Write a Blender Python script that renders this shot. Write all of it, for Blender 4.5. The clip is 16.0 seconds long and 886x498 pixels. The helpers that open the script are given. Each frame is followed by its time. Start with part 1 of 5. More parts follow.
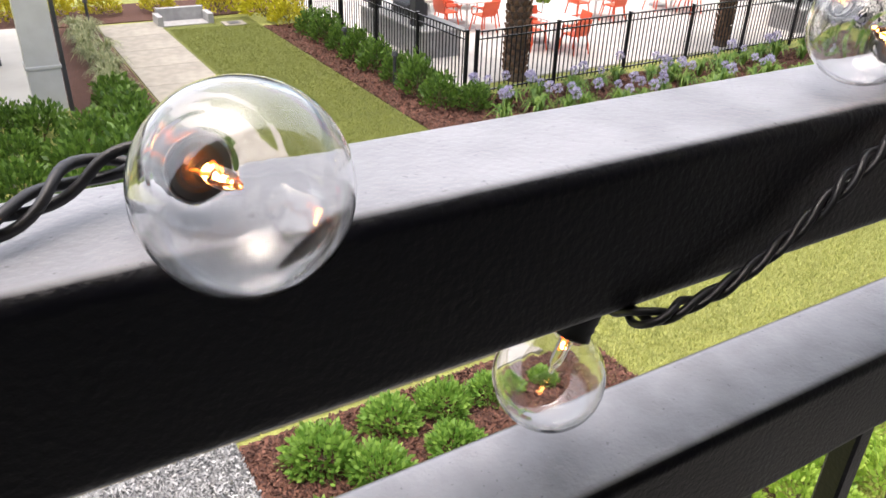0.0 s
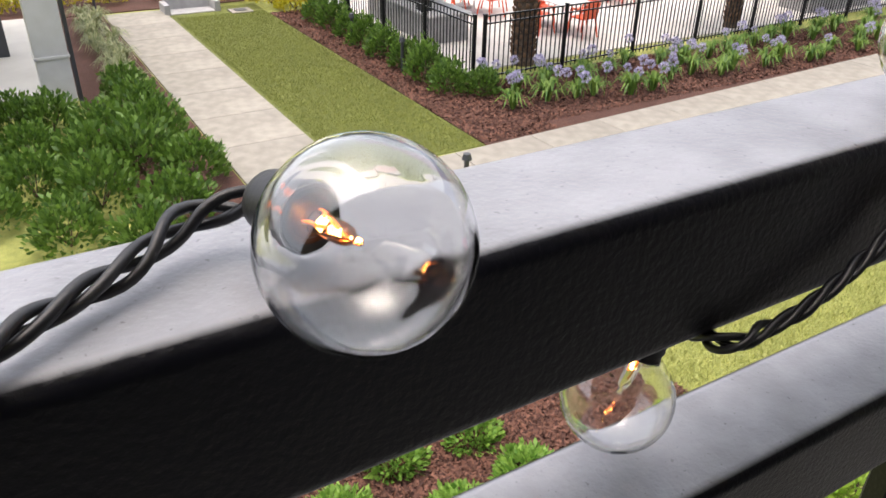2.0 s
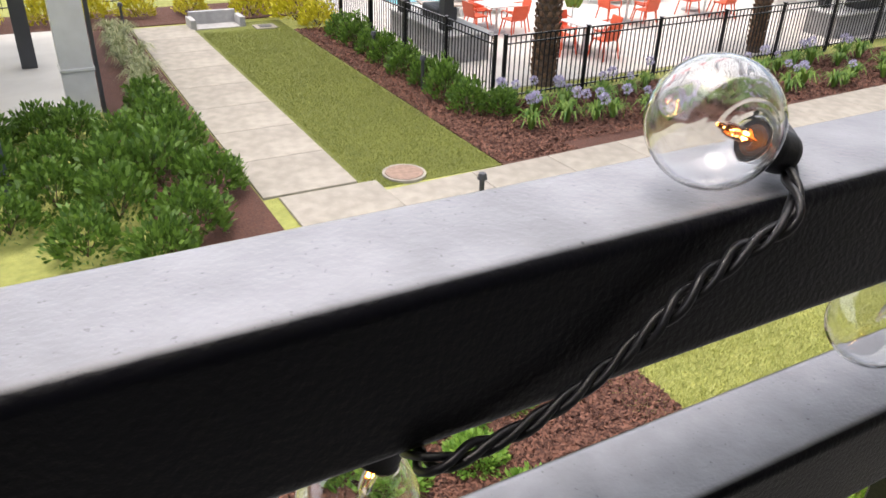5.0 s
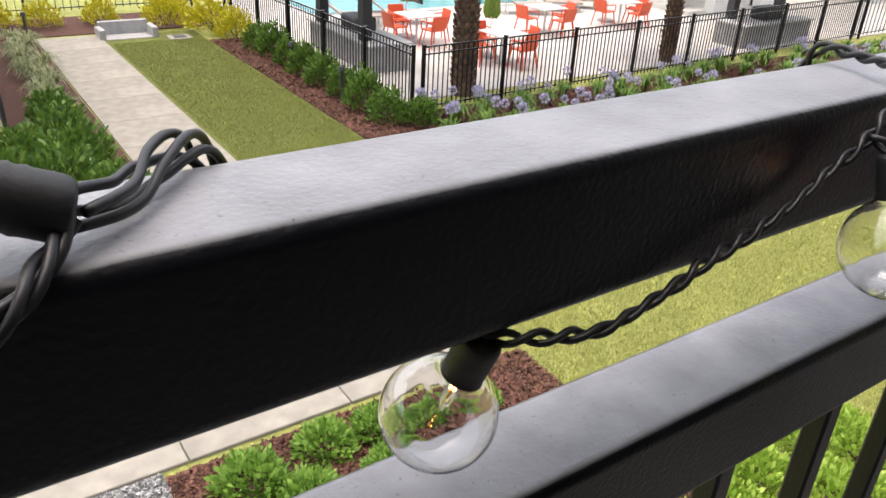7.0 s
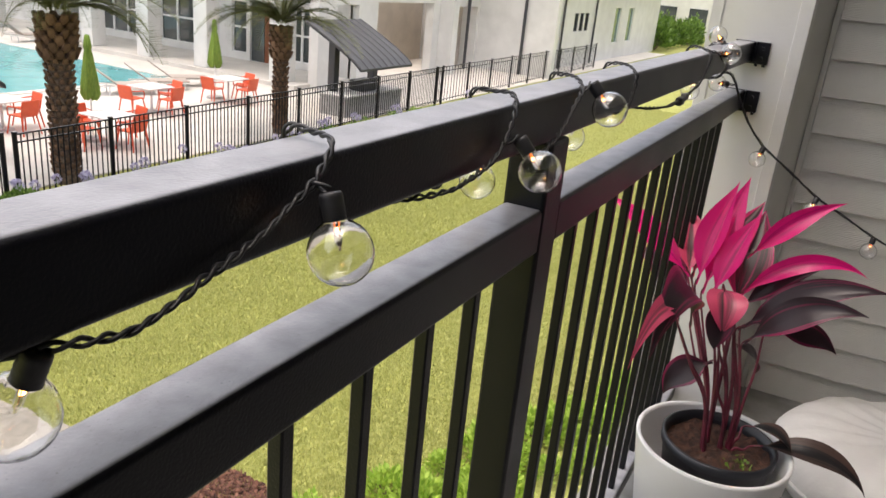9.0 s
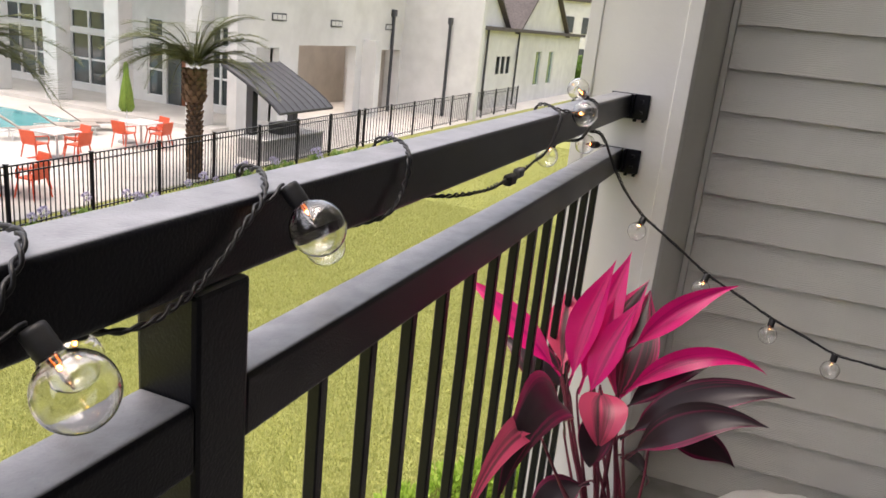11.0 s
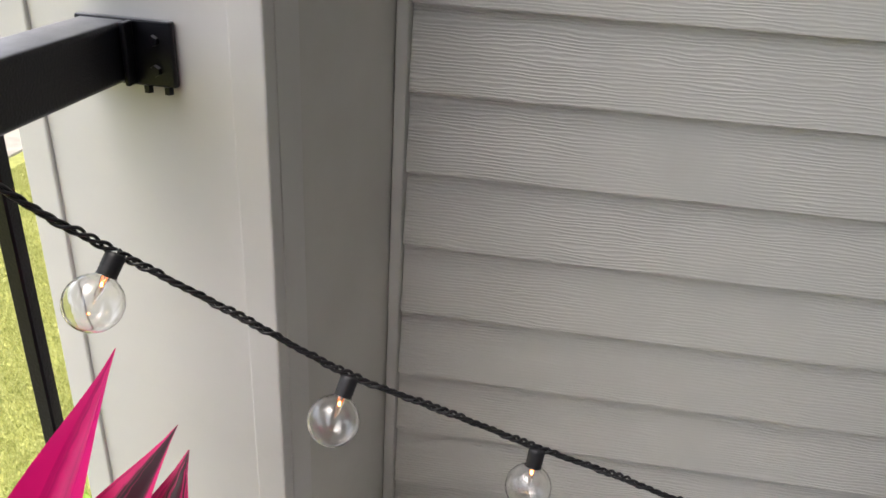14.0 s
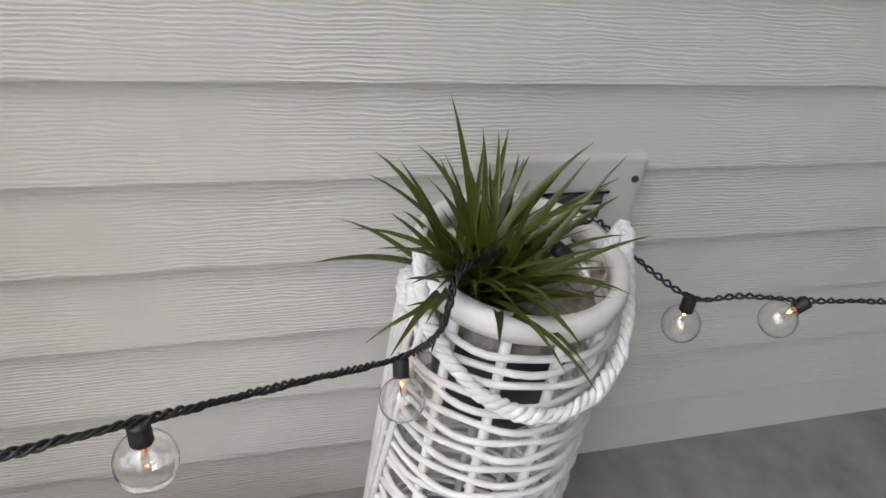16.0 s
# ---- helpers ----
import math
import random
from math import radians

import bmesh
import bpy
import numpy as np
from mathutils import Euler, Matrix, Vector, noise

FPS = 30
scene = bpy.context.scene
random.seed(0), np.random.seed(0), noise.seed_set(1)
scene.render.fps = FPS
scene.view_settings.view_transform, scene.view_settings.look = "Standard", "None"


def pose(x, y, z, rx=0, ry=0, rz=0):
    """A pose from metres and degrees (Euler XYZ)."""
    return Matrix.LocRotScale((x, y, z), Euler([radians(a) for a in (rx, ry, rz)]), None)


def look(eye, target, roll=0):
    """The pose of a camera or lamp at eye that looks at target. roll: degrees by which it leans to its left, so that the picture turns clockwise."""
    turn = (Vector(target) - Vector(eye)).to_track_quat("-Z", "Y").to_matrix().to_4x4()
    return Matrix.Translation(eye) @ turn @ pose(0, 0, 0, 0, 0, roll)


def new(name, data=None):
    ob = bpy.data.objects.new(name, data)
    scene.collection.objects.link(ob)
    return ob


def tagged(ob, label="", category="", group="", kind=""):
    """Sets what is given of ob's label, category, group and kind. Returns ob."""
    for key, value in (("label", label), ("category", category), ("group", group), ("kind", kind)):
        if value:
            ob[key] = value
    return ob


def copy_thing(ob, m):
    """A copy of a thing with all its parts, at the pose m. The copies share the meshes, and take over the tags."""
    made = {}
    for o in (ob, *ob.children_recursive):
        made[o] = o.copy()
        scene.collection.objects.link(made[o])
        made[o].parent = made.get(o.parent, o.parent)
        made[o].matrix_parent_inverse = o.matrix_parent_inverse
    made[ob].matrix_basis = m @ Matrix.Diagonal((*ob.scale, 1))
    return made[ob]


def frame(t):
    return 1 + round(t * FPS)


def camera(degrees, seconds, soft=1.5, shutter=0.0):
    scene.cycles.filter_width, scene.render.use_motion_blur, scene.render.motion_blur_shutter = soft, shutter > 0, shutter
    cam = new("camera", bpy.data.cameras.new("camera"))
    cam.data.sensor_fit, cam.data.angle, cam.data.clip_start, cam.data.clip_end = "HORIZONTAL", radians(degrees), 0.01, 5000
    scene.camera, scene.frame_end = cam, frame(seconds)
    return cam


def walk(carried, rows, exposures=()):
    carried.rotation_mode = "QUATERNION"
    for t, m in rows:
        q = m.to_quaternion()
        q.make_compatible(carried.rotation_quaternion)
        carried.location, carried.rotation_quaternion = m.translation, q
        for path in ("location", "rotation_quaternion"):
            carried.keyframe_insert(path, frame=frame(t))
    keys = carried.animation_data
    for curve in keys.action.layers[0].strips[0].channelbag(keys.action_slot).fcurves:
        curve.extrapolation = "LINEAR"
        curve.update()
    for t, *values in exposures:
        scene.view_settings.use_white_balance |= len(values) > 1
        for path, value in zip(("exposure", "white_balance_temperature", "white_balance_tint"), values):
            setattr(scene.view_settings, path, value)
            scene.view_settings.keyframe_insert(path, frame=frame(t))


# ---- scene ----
cam = camera(59.98, 16.0, soft=1.6)
ROWS = [
    (0.0, pose(0.1073, -0.1259, 1.1364, 61.369, -1.929, -30.776)),
    (0.5, pose(0.1063, -0.1176, 1.1382, 60.378, -1.697, -30.064)),
    (1.0, pose(0.1053, -0.1093, 1.1364, 60.142, -1.257, -29.927)),
    (1.5, pose(0.1021, -0.1060, 1.1366, 60.170, -1.124, -30.000)),
    (2.0, pose(0.0944, -0.1102, 1.1452, 60.286, -1.142, -30.475)),
    (2.5, pose(0.0905, -0.1167, 1.1466, 60.257, -1.274, -31.057)),
    (3.0, pose(0.0830, -0.1233, 1.1406, 60.273, -1.240, -31.455)),
    (3.5, pose(0.0809, -0.1147, 1.1532, 60.518, -1.643, -31.376)),
    (4.0, pose(0.0957, -0.1436, 1.1605, 60.940, -1.628, -30.767)),
    (6.5, pose(0.3348, -0.0943, 1.1397, 61.735, -1.859, -26.003)),
    (7.0, pose(0.3581, -0.1349, 1.1379, 62.459, -2.784, -33.689)),
    (7.5, pose(0.3644, -0.1808, 1.1459, 63.496, -4.673, -42.191)),
    (8.0, pose(0.3585, -0.2197, 1.1584, 65.345, -5.566, -50.237)),
    (8.5, pose(0.3290, -0.2438, 1.1644, 67.771, -5.508, -56.833)),
    (9.0, pose(0.3066, -0.2500, 1.1712, 69.744, -5.336, -61.340)),
    (9.5, pose(0.2848, -0.2648, 1.1795, 71.346, -5.232, -63.959)),
    (10.0, pose(0.3557, -0.2792, 1.1845, 72.487, -5.630, -65.368)),
    (12.5, pose(1.3824, -0.2487, 1.1611, 71.4812, -5.0922, -69.4781)),
    (13.0, pose(1.5921, -0.2245, 1.1365, 69.5470, -4.6972, -71.4727)),
    (13.5, pose(1.7236, -0.2741, 1.1097, 67.119, -2.665, -73.860)),
    (14.0, pose(1.8282, -0.3561, 1.0756, 63.180, -3.241, -79.559)),
    (14.5, pose(1.9400, -0.4621, 1.0033, 59.269, -5.174, -84.926)),
    (15.0, pose(1.9870, -0.5443, 0.9598, 55.702, -6.832, -90.865)),
    (15.5, pose(2.0314, -0.6196, 0.9437, 52.691, -6.728, -95.802)),
    (16.0, pose(2.0962, -0.6879, 0.9276, 53.213, -7.755, -103.529)),
]
walk(cam, ROWS, exposures=((0.0, 0.95, 6350, 11), (1.0, 0.8, 6350, 10), (6.5, 0.8, 6350, 10), (8.0, 0.7, 6600, 10), (10.0, 0.7, 6600, 11),
                           (12.5, 0.8, 6500, 14), (13.0, 0.92, 6450, 12), (13.5, 1.1, 6400, 11), (14.0, 1.2, 6300, 10), (14.5, 1.6, 6200, 8), (15.0, 1.65, 6250, 8), (16.0, 1.6, 6200, 8)))

# ---- light: bright overcast day ----
world = bpy.data.worlds.new("overcast_sky")
scene.world = world
world.use_nodes = True
wn = world.node_tree
sky = wn.nodes.new("ShaderNodeTexSky")
sky.sky_type = "NISHITA"
sky.sun_disc = False
sky.sun_elevation = radians(80)
sky.sun_rotation = radians(-34)
sky.air_density = 0.6
sky.dust_density = 6.0
sky.ozone_density = 0.6
wn.nodes["Background"].inputs["Strength"].default_value = 0.15
wn.links.new(sky.outputs["Color"], wn.nodes["Background"].inputs["Color"])
sun = new("sun", bpy.data.lights.new("sun", "SUN"))
sun.data.energy = 2.0
sun.data.angle = radians(150)
sun.data.color = (1.0, 0.97, 0.93)
sun.matrix_world = look((0, 0, 20), (2.0, -3.0, 0.0))

# ---- materials ----


def material(name, color, rough=0.5, metal=0.0, second=None, scale=20.0, mix=(0.35, 0.65), bump=0.0, bump_scale=80.0,
             detail=6.0, rand=0.0, spec=0.5, stretch=None, distortion=0.0, coat=0.0, rough2=None):
    """A Principled material with two-scale colour variation, relief and, for pieces, a change from piece to piece."""
    m = bpy.data.materials.new(name)
    m.use_nodes = True
    nt = m.node_tree
    b = nt.nodes["Principled BSDF"]
    b.inputs["Roughness"].default_value = rough
    b.inputs["Metallic"].default_value = metal
    b.inputs["Specular IOR Level"].default_value = spec
    b.inputs["Coat Weight"].default_value = coat
    b.inputs["Coat Roughness"].default_value = 0.28
    b.inputs["Coat IOR"].default_value = 1.7
    tc = nt.nodes.new("ShaderNodeTexCoord")
    mp = nt.nodes.new("ShaderNodeMapping")
    nt.links.new(tc.outputs["Object"], mp.inputs["Vector"])
    if stretch:
        mp.inputs["Scale"].default_value = stretch
    second = second or [c * 0.8 for c in color]
    n1 = nt.nodes.new("ShaderNodeTexNoise")
    n1.inputs["Scale"].default_value = scale
    n1.inputs["Detail"].default_value = detail
    n1.inputs["Distortion"].default_value = distortion
    nt.links.new(mp.outputs["Vector"], n1.inputs["Vector"])
    r1 = nt.nodes.new("ShaderNodeValToRGB")
    r1.color_ramp.elements[0].position, r1.color_ramp.elements[1].position = mix
    r1.color_ramp.elements[0].color = (*second, 1)
    r1.color_ramp.elements[1].color = (*color, 1)
    nt.links.new(n1.outputs["Fac"], r1.inputs["Fac"])
    n2 = nt.nodes.new("ShaderNodeTexNoise")
    n2.inputs["Scale"].default_value = scale * 0.13
    n2.inputs["Detail"].default_value = 3.0
    nt.links.new(mp.outputs["Vector"], n2.inputs["Vector"])
    r2 = nt.nodes.new("ShaderNodeMapRange")
    r2.inputs["From Min"].default_value, r2.inputs["From Max"].default_value = 0.3, 0.7
    r2.inputs["To Min"].default_value, r2.inputs["To Max"].default_value = 0.88, 1.08
    nt.links.new(n2.outputs["Fac"], r2.inputs["Value"])
    mul = nt.nodes.new("ShaderNodeMix")
    mul.data_type, mul.blend_type = "RGBA", "MULTIPLY"
    mul.inputs["Factor"].default_value = 1.0
    nt.links.new(r1.outputs["Color"], mul.inputs["A"])
    nt.links.new(r2.outputs["Result"], mul.inputs["B"])
    out = mul.outputs["Result"]
    if rand:
        oi = nt.nodes.new("ShaderNodeObjectInfo")
        rr = nt.nodes.new("ShaderNodeMapRange")
        rr.inputs["To Min"].default_value, rr.inputs["To Max"].default_value = 1 - rand, 1 + rand
        nt.links.new(oi.outputs["Random"], rr.inputs["Value"])
        hs = nt.nodes.new("ShaderNodeHueSaturation")
        nt.links.new(rr.outputs["Result"], hs.inputs["Value"])
        nt.links.new(out, hs.inputs["Color"])
        out = hs.outputs["Color"]
    nt.links.new(out, b.inputs["Base Color"])
    if rough2 is not None:
        rm = nt.nodes.new("ShaderNodeMapRange")
        rm.inputs["From Min"].default_value, rm.inputs["From Max"].default_value = 0.35, 0.65
        rm.inputs["To Min"].default_value, rm.inputs["To Max"].default_value = rough, rough2
        nt.links.new(n1.outputs["Fac"], rm.inputs["Value"])
        nt.links.new(rm.outputs["Result"], b.inputs["Roughness"])
    if bump:
        n3 = nt.nodes.new("ShaderNodeTexNoise")
        n3.inputs["Scale"].default_value = bump_scale
        n3.inputs["Detail"].default_value = 5.0
        nt.links.new(mp.outputs["Vector"], n3.inputs["Vector"])
        bp = nt.nodes.new("ShaderNodeBump")
        bp.inputs["Strength"].default_value = 1.0
        bp.inputs["Distance"].default_value = bump
        nt.links.new(n3.outputs["Fac"], bp.inputs["Height"])
        nt.links.new(bp.outputs["Normal"], b.inputs["Normal"])
    return m


def leaf_material(name, dark, light, rand=0.25, rough=0.5, trans=0.25):
    """Foliage: colour varies from leaf to leaf, some light passes through."""
    m = bpy.data.materials.new(name)
    m.use_nodes = True
    nt = m.node_tree
    b = nt.nodes["Principled BSDF"]
    b.inputs["Roughness"].default_value = rough
    geo = nt.nodes.new("ShaderNodeNewGeometry")
    ramp = nt.nodes.new("ShaderNodeValToRGB")
    ramp.color_ramp.elements[0].color = (*dark, 1)
    ramp.color_ramp.elements[1].color = (*light, 1)
    nt.links.new(geo.outputs["Random Per Island"], ramp.inputs["Fac"])
    nt.links.new(ramp.outputs["Color"], b.inputs["Base Color"])
    tr = nt.nodes.new("ShaderNodeBsdfTranslucent")
    nt.links.new(ramp.outputs["Color"], tr.inputs["Color"])
    mx = nt.nodes.new("ShaderNodeMixShader")
    mx.inputs["Fac"].default_value = trans
    nt.links.new(b.outputs["BSDF"], mx.inputs[1])
    nt.links.new(tr.outputs["BSDF"], mx.inputs[2])
    nt.links.new(mx.outputs["Shader"], nt.nodes["Material Output"].inputs["Surface"])
    return m


def glass_material(name, tint=(1, 1, 1), rough=0.0, ior=1.45, waves=0.0):
    m = bpy.data.materials.new(name)
    m.use_nodes = True
    b = m.node_tree.nodes["Principled BSDF"]
    b.inputs["Base Color"].default_value = (*tint, 1)
    b.inputs["Roughness"].default_value = rough
    b.inputs["Transmission Weight"].default_value = 1.0
    b.inputs["IOR"].default_value = ior
    if waves:
        tc = m.node_tree.nodes.new("ShaderNodeTexCoord")
        n = m.node_tree.nodes.new("ShaderNodeTexNoise")
        n.inputs["Scale"].default_value, n.inputs["Detail"].default_value = 95.0, 1.0
        bp = m.node_tree.nodes.new("ShaderNodeBump")
        bp.inputs["Distance"].default_value = waves
        m.node_tree.links.new(tc.outputs["Object"], n.inputs["Vector"])
        m.node_tree.links.new(n.outputs["Fac"], bp.inputs["Height"])
        m.node_tree.links.new(bp.outputs["Normal"], b.inputs["Normal"])
    return m


def glow_material(name, color, strength):
    m = bpy.data.materials.new(name)
    m.use_nodes = True
    b = m.node_tree.nodes["Principled BSDF"]
    b.inputs["Base Color"].default_value = (*color, 1)
    b.inputs["Emission Color"].default_value = (*color, 1)
    b.inputs["Emission Strength"].default_value = strength
    return m


def dusty_sheen_metal(name):
    """Black powder coat; faces that look up carry chalky dust, specks and a painted sky sheen."""
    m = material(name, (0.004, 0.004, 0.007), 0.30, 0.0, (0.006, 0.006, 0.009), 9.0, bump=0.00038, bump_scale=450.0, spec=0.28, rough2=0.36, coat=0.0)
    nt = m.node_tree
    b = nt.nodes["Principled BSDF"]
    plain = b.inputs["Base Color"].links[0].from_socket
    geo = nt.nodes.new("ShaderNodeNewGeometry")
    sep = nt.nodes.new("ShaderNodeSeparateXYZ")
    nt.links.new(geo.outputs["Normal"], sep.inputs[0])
    # pale tone on upward faces: some dust, the rest sky reflection put into colour
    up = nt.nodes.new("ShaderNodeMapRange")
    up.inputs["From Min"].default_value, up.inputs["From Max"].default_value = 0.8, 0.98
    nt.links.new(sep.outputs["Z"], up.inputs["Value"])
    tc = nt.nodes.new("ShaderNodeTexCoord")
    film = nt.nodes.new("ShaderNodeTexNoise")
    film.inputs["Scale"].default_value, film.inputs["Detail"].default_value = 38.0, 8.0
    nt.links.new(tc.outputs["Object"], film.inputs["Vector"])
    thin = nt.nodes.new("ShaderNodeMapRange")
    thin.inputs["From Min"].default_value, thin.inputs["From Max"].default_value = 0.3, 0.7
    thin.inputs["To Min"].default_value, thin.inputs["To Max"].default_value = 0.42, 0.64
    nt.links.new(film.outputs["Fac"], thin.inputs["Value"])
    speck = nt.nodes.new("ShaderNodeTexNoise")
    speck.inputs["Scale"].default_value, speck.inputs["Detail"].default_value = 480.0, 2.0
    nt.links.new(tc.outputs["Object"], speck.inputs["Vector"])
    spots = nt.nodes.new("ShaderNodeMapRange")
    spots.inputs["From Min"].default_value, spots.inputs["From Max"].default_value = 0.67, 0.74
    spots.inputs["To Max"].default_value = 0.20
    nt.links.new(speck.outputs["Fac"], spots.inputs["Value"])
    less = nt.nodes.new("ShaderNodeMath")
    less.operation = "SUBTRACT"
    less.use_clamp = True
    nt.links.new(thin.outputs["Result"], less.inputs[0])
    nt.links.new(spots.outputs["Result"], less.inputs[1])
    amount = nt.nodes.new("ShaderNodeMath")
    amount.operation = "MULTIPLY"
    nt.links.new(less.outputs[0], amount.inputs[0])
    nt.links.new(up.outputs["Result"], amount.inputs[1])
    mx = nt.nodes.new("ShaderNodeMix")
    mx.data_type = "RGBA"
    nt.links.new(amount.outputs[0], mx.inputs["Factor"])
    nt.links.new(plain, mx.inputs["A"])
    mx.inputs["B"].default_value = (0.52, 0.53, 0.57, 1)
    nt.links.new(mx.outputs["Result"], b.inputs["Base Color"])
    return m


def siding_material():
    """Painted fibre-cement boards with an embossed wood grain that runs along y."""
    m = bpy.data.materials.new("painted_siding")
    m.use_nodes = True
    nt = m.node_tree
    b = nt.nodes["Principled BSDF"]
    b.inputs["Roughness"].default_value = 0.55
    tc = nt.nodes.new("ShaderNodeTexCoord")
    oi = nt.nodes.new("ShaderNodeObjectInfo")
    add = nt.nodes.new("ShaderNodeVectorMath")
    add.operation = "MULTIPLY_ADD"
    add.inputs[1].default_value = (1, 1, 1)
    comb = nt.nodes.new("ShaderNodeCombineXYZ")
    mm = nt.nodes.new("ShaderNodeMath")
    mm.operation = "MULTIPLY"
    mm.inputs[1].default_value = 37.0
    nt.links.new(oi.outputs["Random"], mm.inputs[0])
    nt.links.new(mm.outputs[0], comb.inputs["Y"])
    nt.links.new(tc.outputs["Object"], add.inputs[0])
    nt.links.new(comb.outputs[0], add.inputs[2])
    mp = nt.nodes.new("ShaderNodeMapping")
    mp.inputs["Scale"].default_value = (1.0, 0.22, 1.0)
    nt.links.new(add.outputs[0], mp.inputs["Vector"])
    wav = nt.nodes.new("ShaderNodeTexWave")
    wav.wave_type, wav.bands_direction = "BANDS", "Z"
    wav.inputs["Scale"].default_value = 72.0
    wav.inputs["Distortion"].default_value = 9.0
    wav.inputs["Detail"].default_value = 3.0
    wav.inputs["Detail Scale"].default_value = 0.8
    nt.links.new(mp.outputs["Vector"], wav.inputs["Vector"])
    n2 = nt.nodes.new("ShaderNodeTexNoise")
    n2.inputs["Scale"].default_value = 5.0
    n2.inputs["Detail"].default_value = 5.0
    nt.links.new(add.outputs[0], n2.inputs["Vector"])
    amp = nt.nodes.new("ShaderNodeMath")
    amp.operation = "MULTIPLY"
    nt.links.new(wav.outputs["Fac"], amp.inputs[0])
    patch = nt.nodes.new("ShaderNodeMapRange")
    patch.inputs["From Min"].default_value, patch.inputs["From Max"].default_value = 0.36, 0.62
    patch.inputs["To Min"].default_value = 0.12
    nt.links.new(n2.outputs["Fac"], patch.inputs["Value"])
    nt.links.new(patch.outputs["Result"], amp.inputs[1])
    bp = nt.nodes.new("ShaderNodeBump")
    bp.inputs["Distance"].default_value = 0.0009
    nt.links.new(amp.outputs[0], bp.inputs["Height"])
    nt.links.new(bp.outputs["Normal"], b.inputs["Normal"])
    ramp = nt.nodes.new("ShaderNodeValToRGB")
    ramp.color_ramp.elements[0].color = (0.60, 0.585, 0.545, 1)
    ramp.color_ramp.elements[1].color = (0.68, 0.665, 0.62, 1)
    ramp.color_ramp.elements[0].position, ramp.color_ramp.elements[1].position = 0.3, 0.7
    nt.links.new(n2.outputs["Fac"], ramp.inputs["Fac"])
    nt.links.new(ramp.outputs["Color"], b.inputs["Base Color"])
    return m


BLACK_METAL = dusty_sheen_metal("black_powder_coat")
RUBBER = material("black_rubber", (0.009, 0.009, 0.011), 0.5, 0.0, (0.014, 0.014, 0.016), 60.0, bump=0.0001, bump_scale=900)
WIRE = material("black_wire", (0.008, 0.008, 0.010), 0.42, 0.0, (0.014, 0.014, 0.016), 120.0)
GLASS = glass_material("clear_glass", ior=1.6, waves=0.0004)
STEMGLASS = glass_material("stem_glass", (1.0, 0.95, 0.88), 0.02, 1.5, 0.0006)
GLOW = glow_material("filament_glow", (1.0, 0.42, 0.10), 18.0)
HALO_GLOW = glow_material("halo_glow", (1.0, 0.20, 0.022), 1.3)
COPPER = material("copper_wire", (0.6, 0.3, 0.12), 0.3, 1.0)
BASE_BROWN = material("dark_brown_base", (0.06, 0.028, 0.012), 0.22)
SIDING = siding_material()
TRIM = material("trim_paint", (0.62, 0.61, 0.575), 0.5, 0.0, (0.57, 0.555, 0.52), 6.0, bump=0.0004, bump_scale=60)
COLUMN_PAINT = material("column_paint", (0.65, 0.64, 0.625), 0.48, 0.0, (0.60, 0.59, 0.57), 5.0, bump=0.0005, bump_scale=70)
UNSEEN_WALL_DARK = material("unseen_wall_dark", (0.07, 0.07, 0.075), 0.7, 0.0, (0.06, 0.06, 0.064), 4.0)
CEILING_PAINT = material("ceiling_paint", (0.78, 0.78, 0.76), 0.7)
FLOOR_CONCRETE = material("balcony_concrete", (0.30, 0.295, 0.28), 0.8, 0.0, (0.22, 0.215, 0.20), 14.0, bump=0.001, bump_scale=60)
PATH_CONCRETE = material("path_concrete", (0.33, 0.30, 0.25), 0.9, 0.0, (0.26, 0.238, 0.20), 5.0, bump=0.003, bump_scale=40, rand=0.05)
DECK_CONCRETE = material("deck_concrete", (0.60, 0.57, 0.52), 0.85, 0.0, (0.53, 0.50, 0.455), 1.2, bump=0.003, bump_scale=30)
GRASS = material("lawn", (0.40, 0.40, 0.11), 0.9, 0.0, (0.25, 0.275, 0.065), 9.0, (0.25, 0.75), bump=0.03, bump_scale=55, detail=10)
GRASS_DENSE = material("dense_lawn", (0.17, 0.185, 0.030), 0.9, 0.0, (0.11, 0.125, 0.020), 9.0, (0.25, 0.75), bump=0.03, bump_scale=55, detail=10)
MULCH = material("bark_mulch", (0.13, 0.055, 0.035), 0.95, 0.0, (0.05, 0.022, 0.016), 34.0, (0.3, 0.7), bump=0.03, bump_scale=38, detail=10)
GRAVEL = material("grey_gravel", (0.36, 0.35, 0.34), 0.9, 0.0, (0.10, 0.10, 0.10), 42.0, (0.4, 0.6), bump=0.02, bump_scale=45, detail=3)
STUCCO = material("white_stucco", (0.70, 0.69, 0.66), 0.85, 0.0, (0.63, 0.62, 0.59), 1.5, bump=0.003, bump_scale=30)
BEIGE = material("beige_plaster", (0.52, 0.47, 0.40), 0.85, 0.0, (0.46, 0.41, 0.35), 1.5)
WINDOW_GLASS = material("dark_window_glass", (0.035, 0.045, 0.045), 0.06, 0.0, (0.06, 0.07, 0.07), 1.0, spec=0.9)
GREEN_GLASS = material("greenish_window_glass", (0.06, 0.16, 0.13), 0.08, 0.0, (0.04, 0.12, 0.10), 1.0, spec=0.9)
WHITE_FRAME = material("white_frame", (0.80, 0.80, 0.78), 0.5)
WOOD_DOOR = material("stained_wood", (0.24, 0.075, 0.022), 0.45, 0.0, (0.15, 0.045, 0.014), 9.0, stretch=(6, 6, 0.5))
DARK_STEEL = material("dark_grey_steel", (0.055, 0.056, 0.062), 0.4, 0.0, (0.045, 0.046, 0.05), 3.0, rough2=0.5)
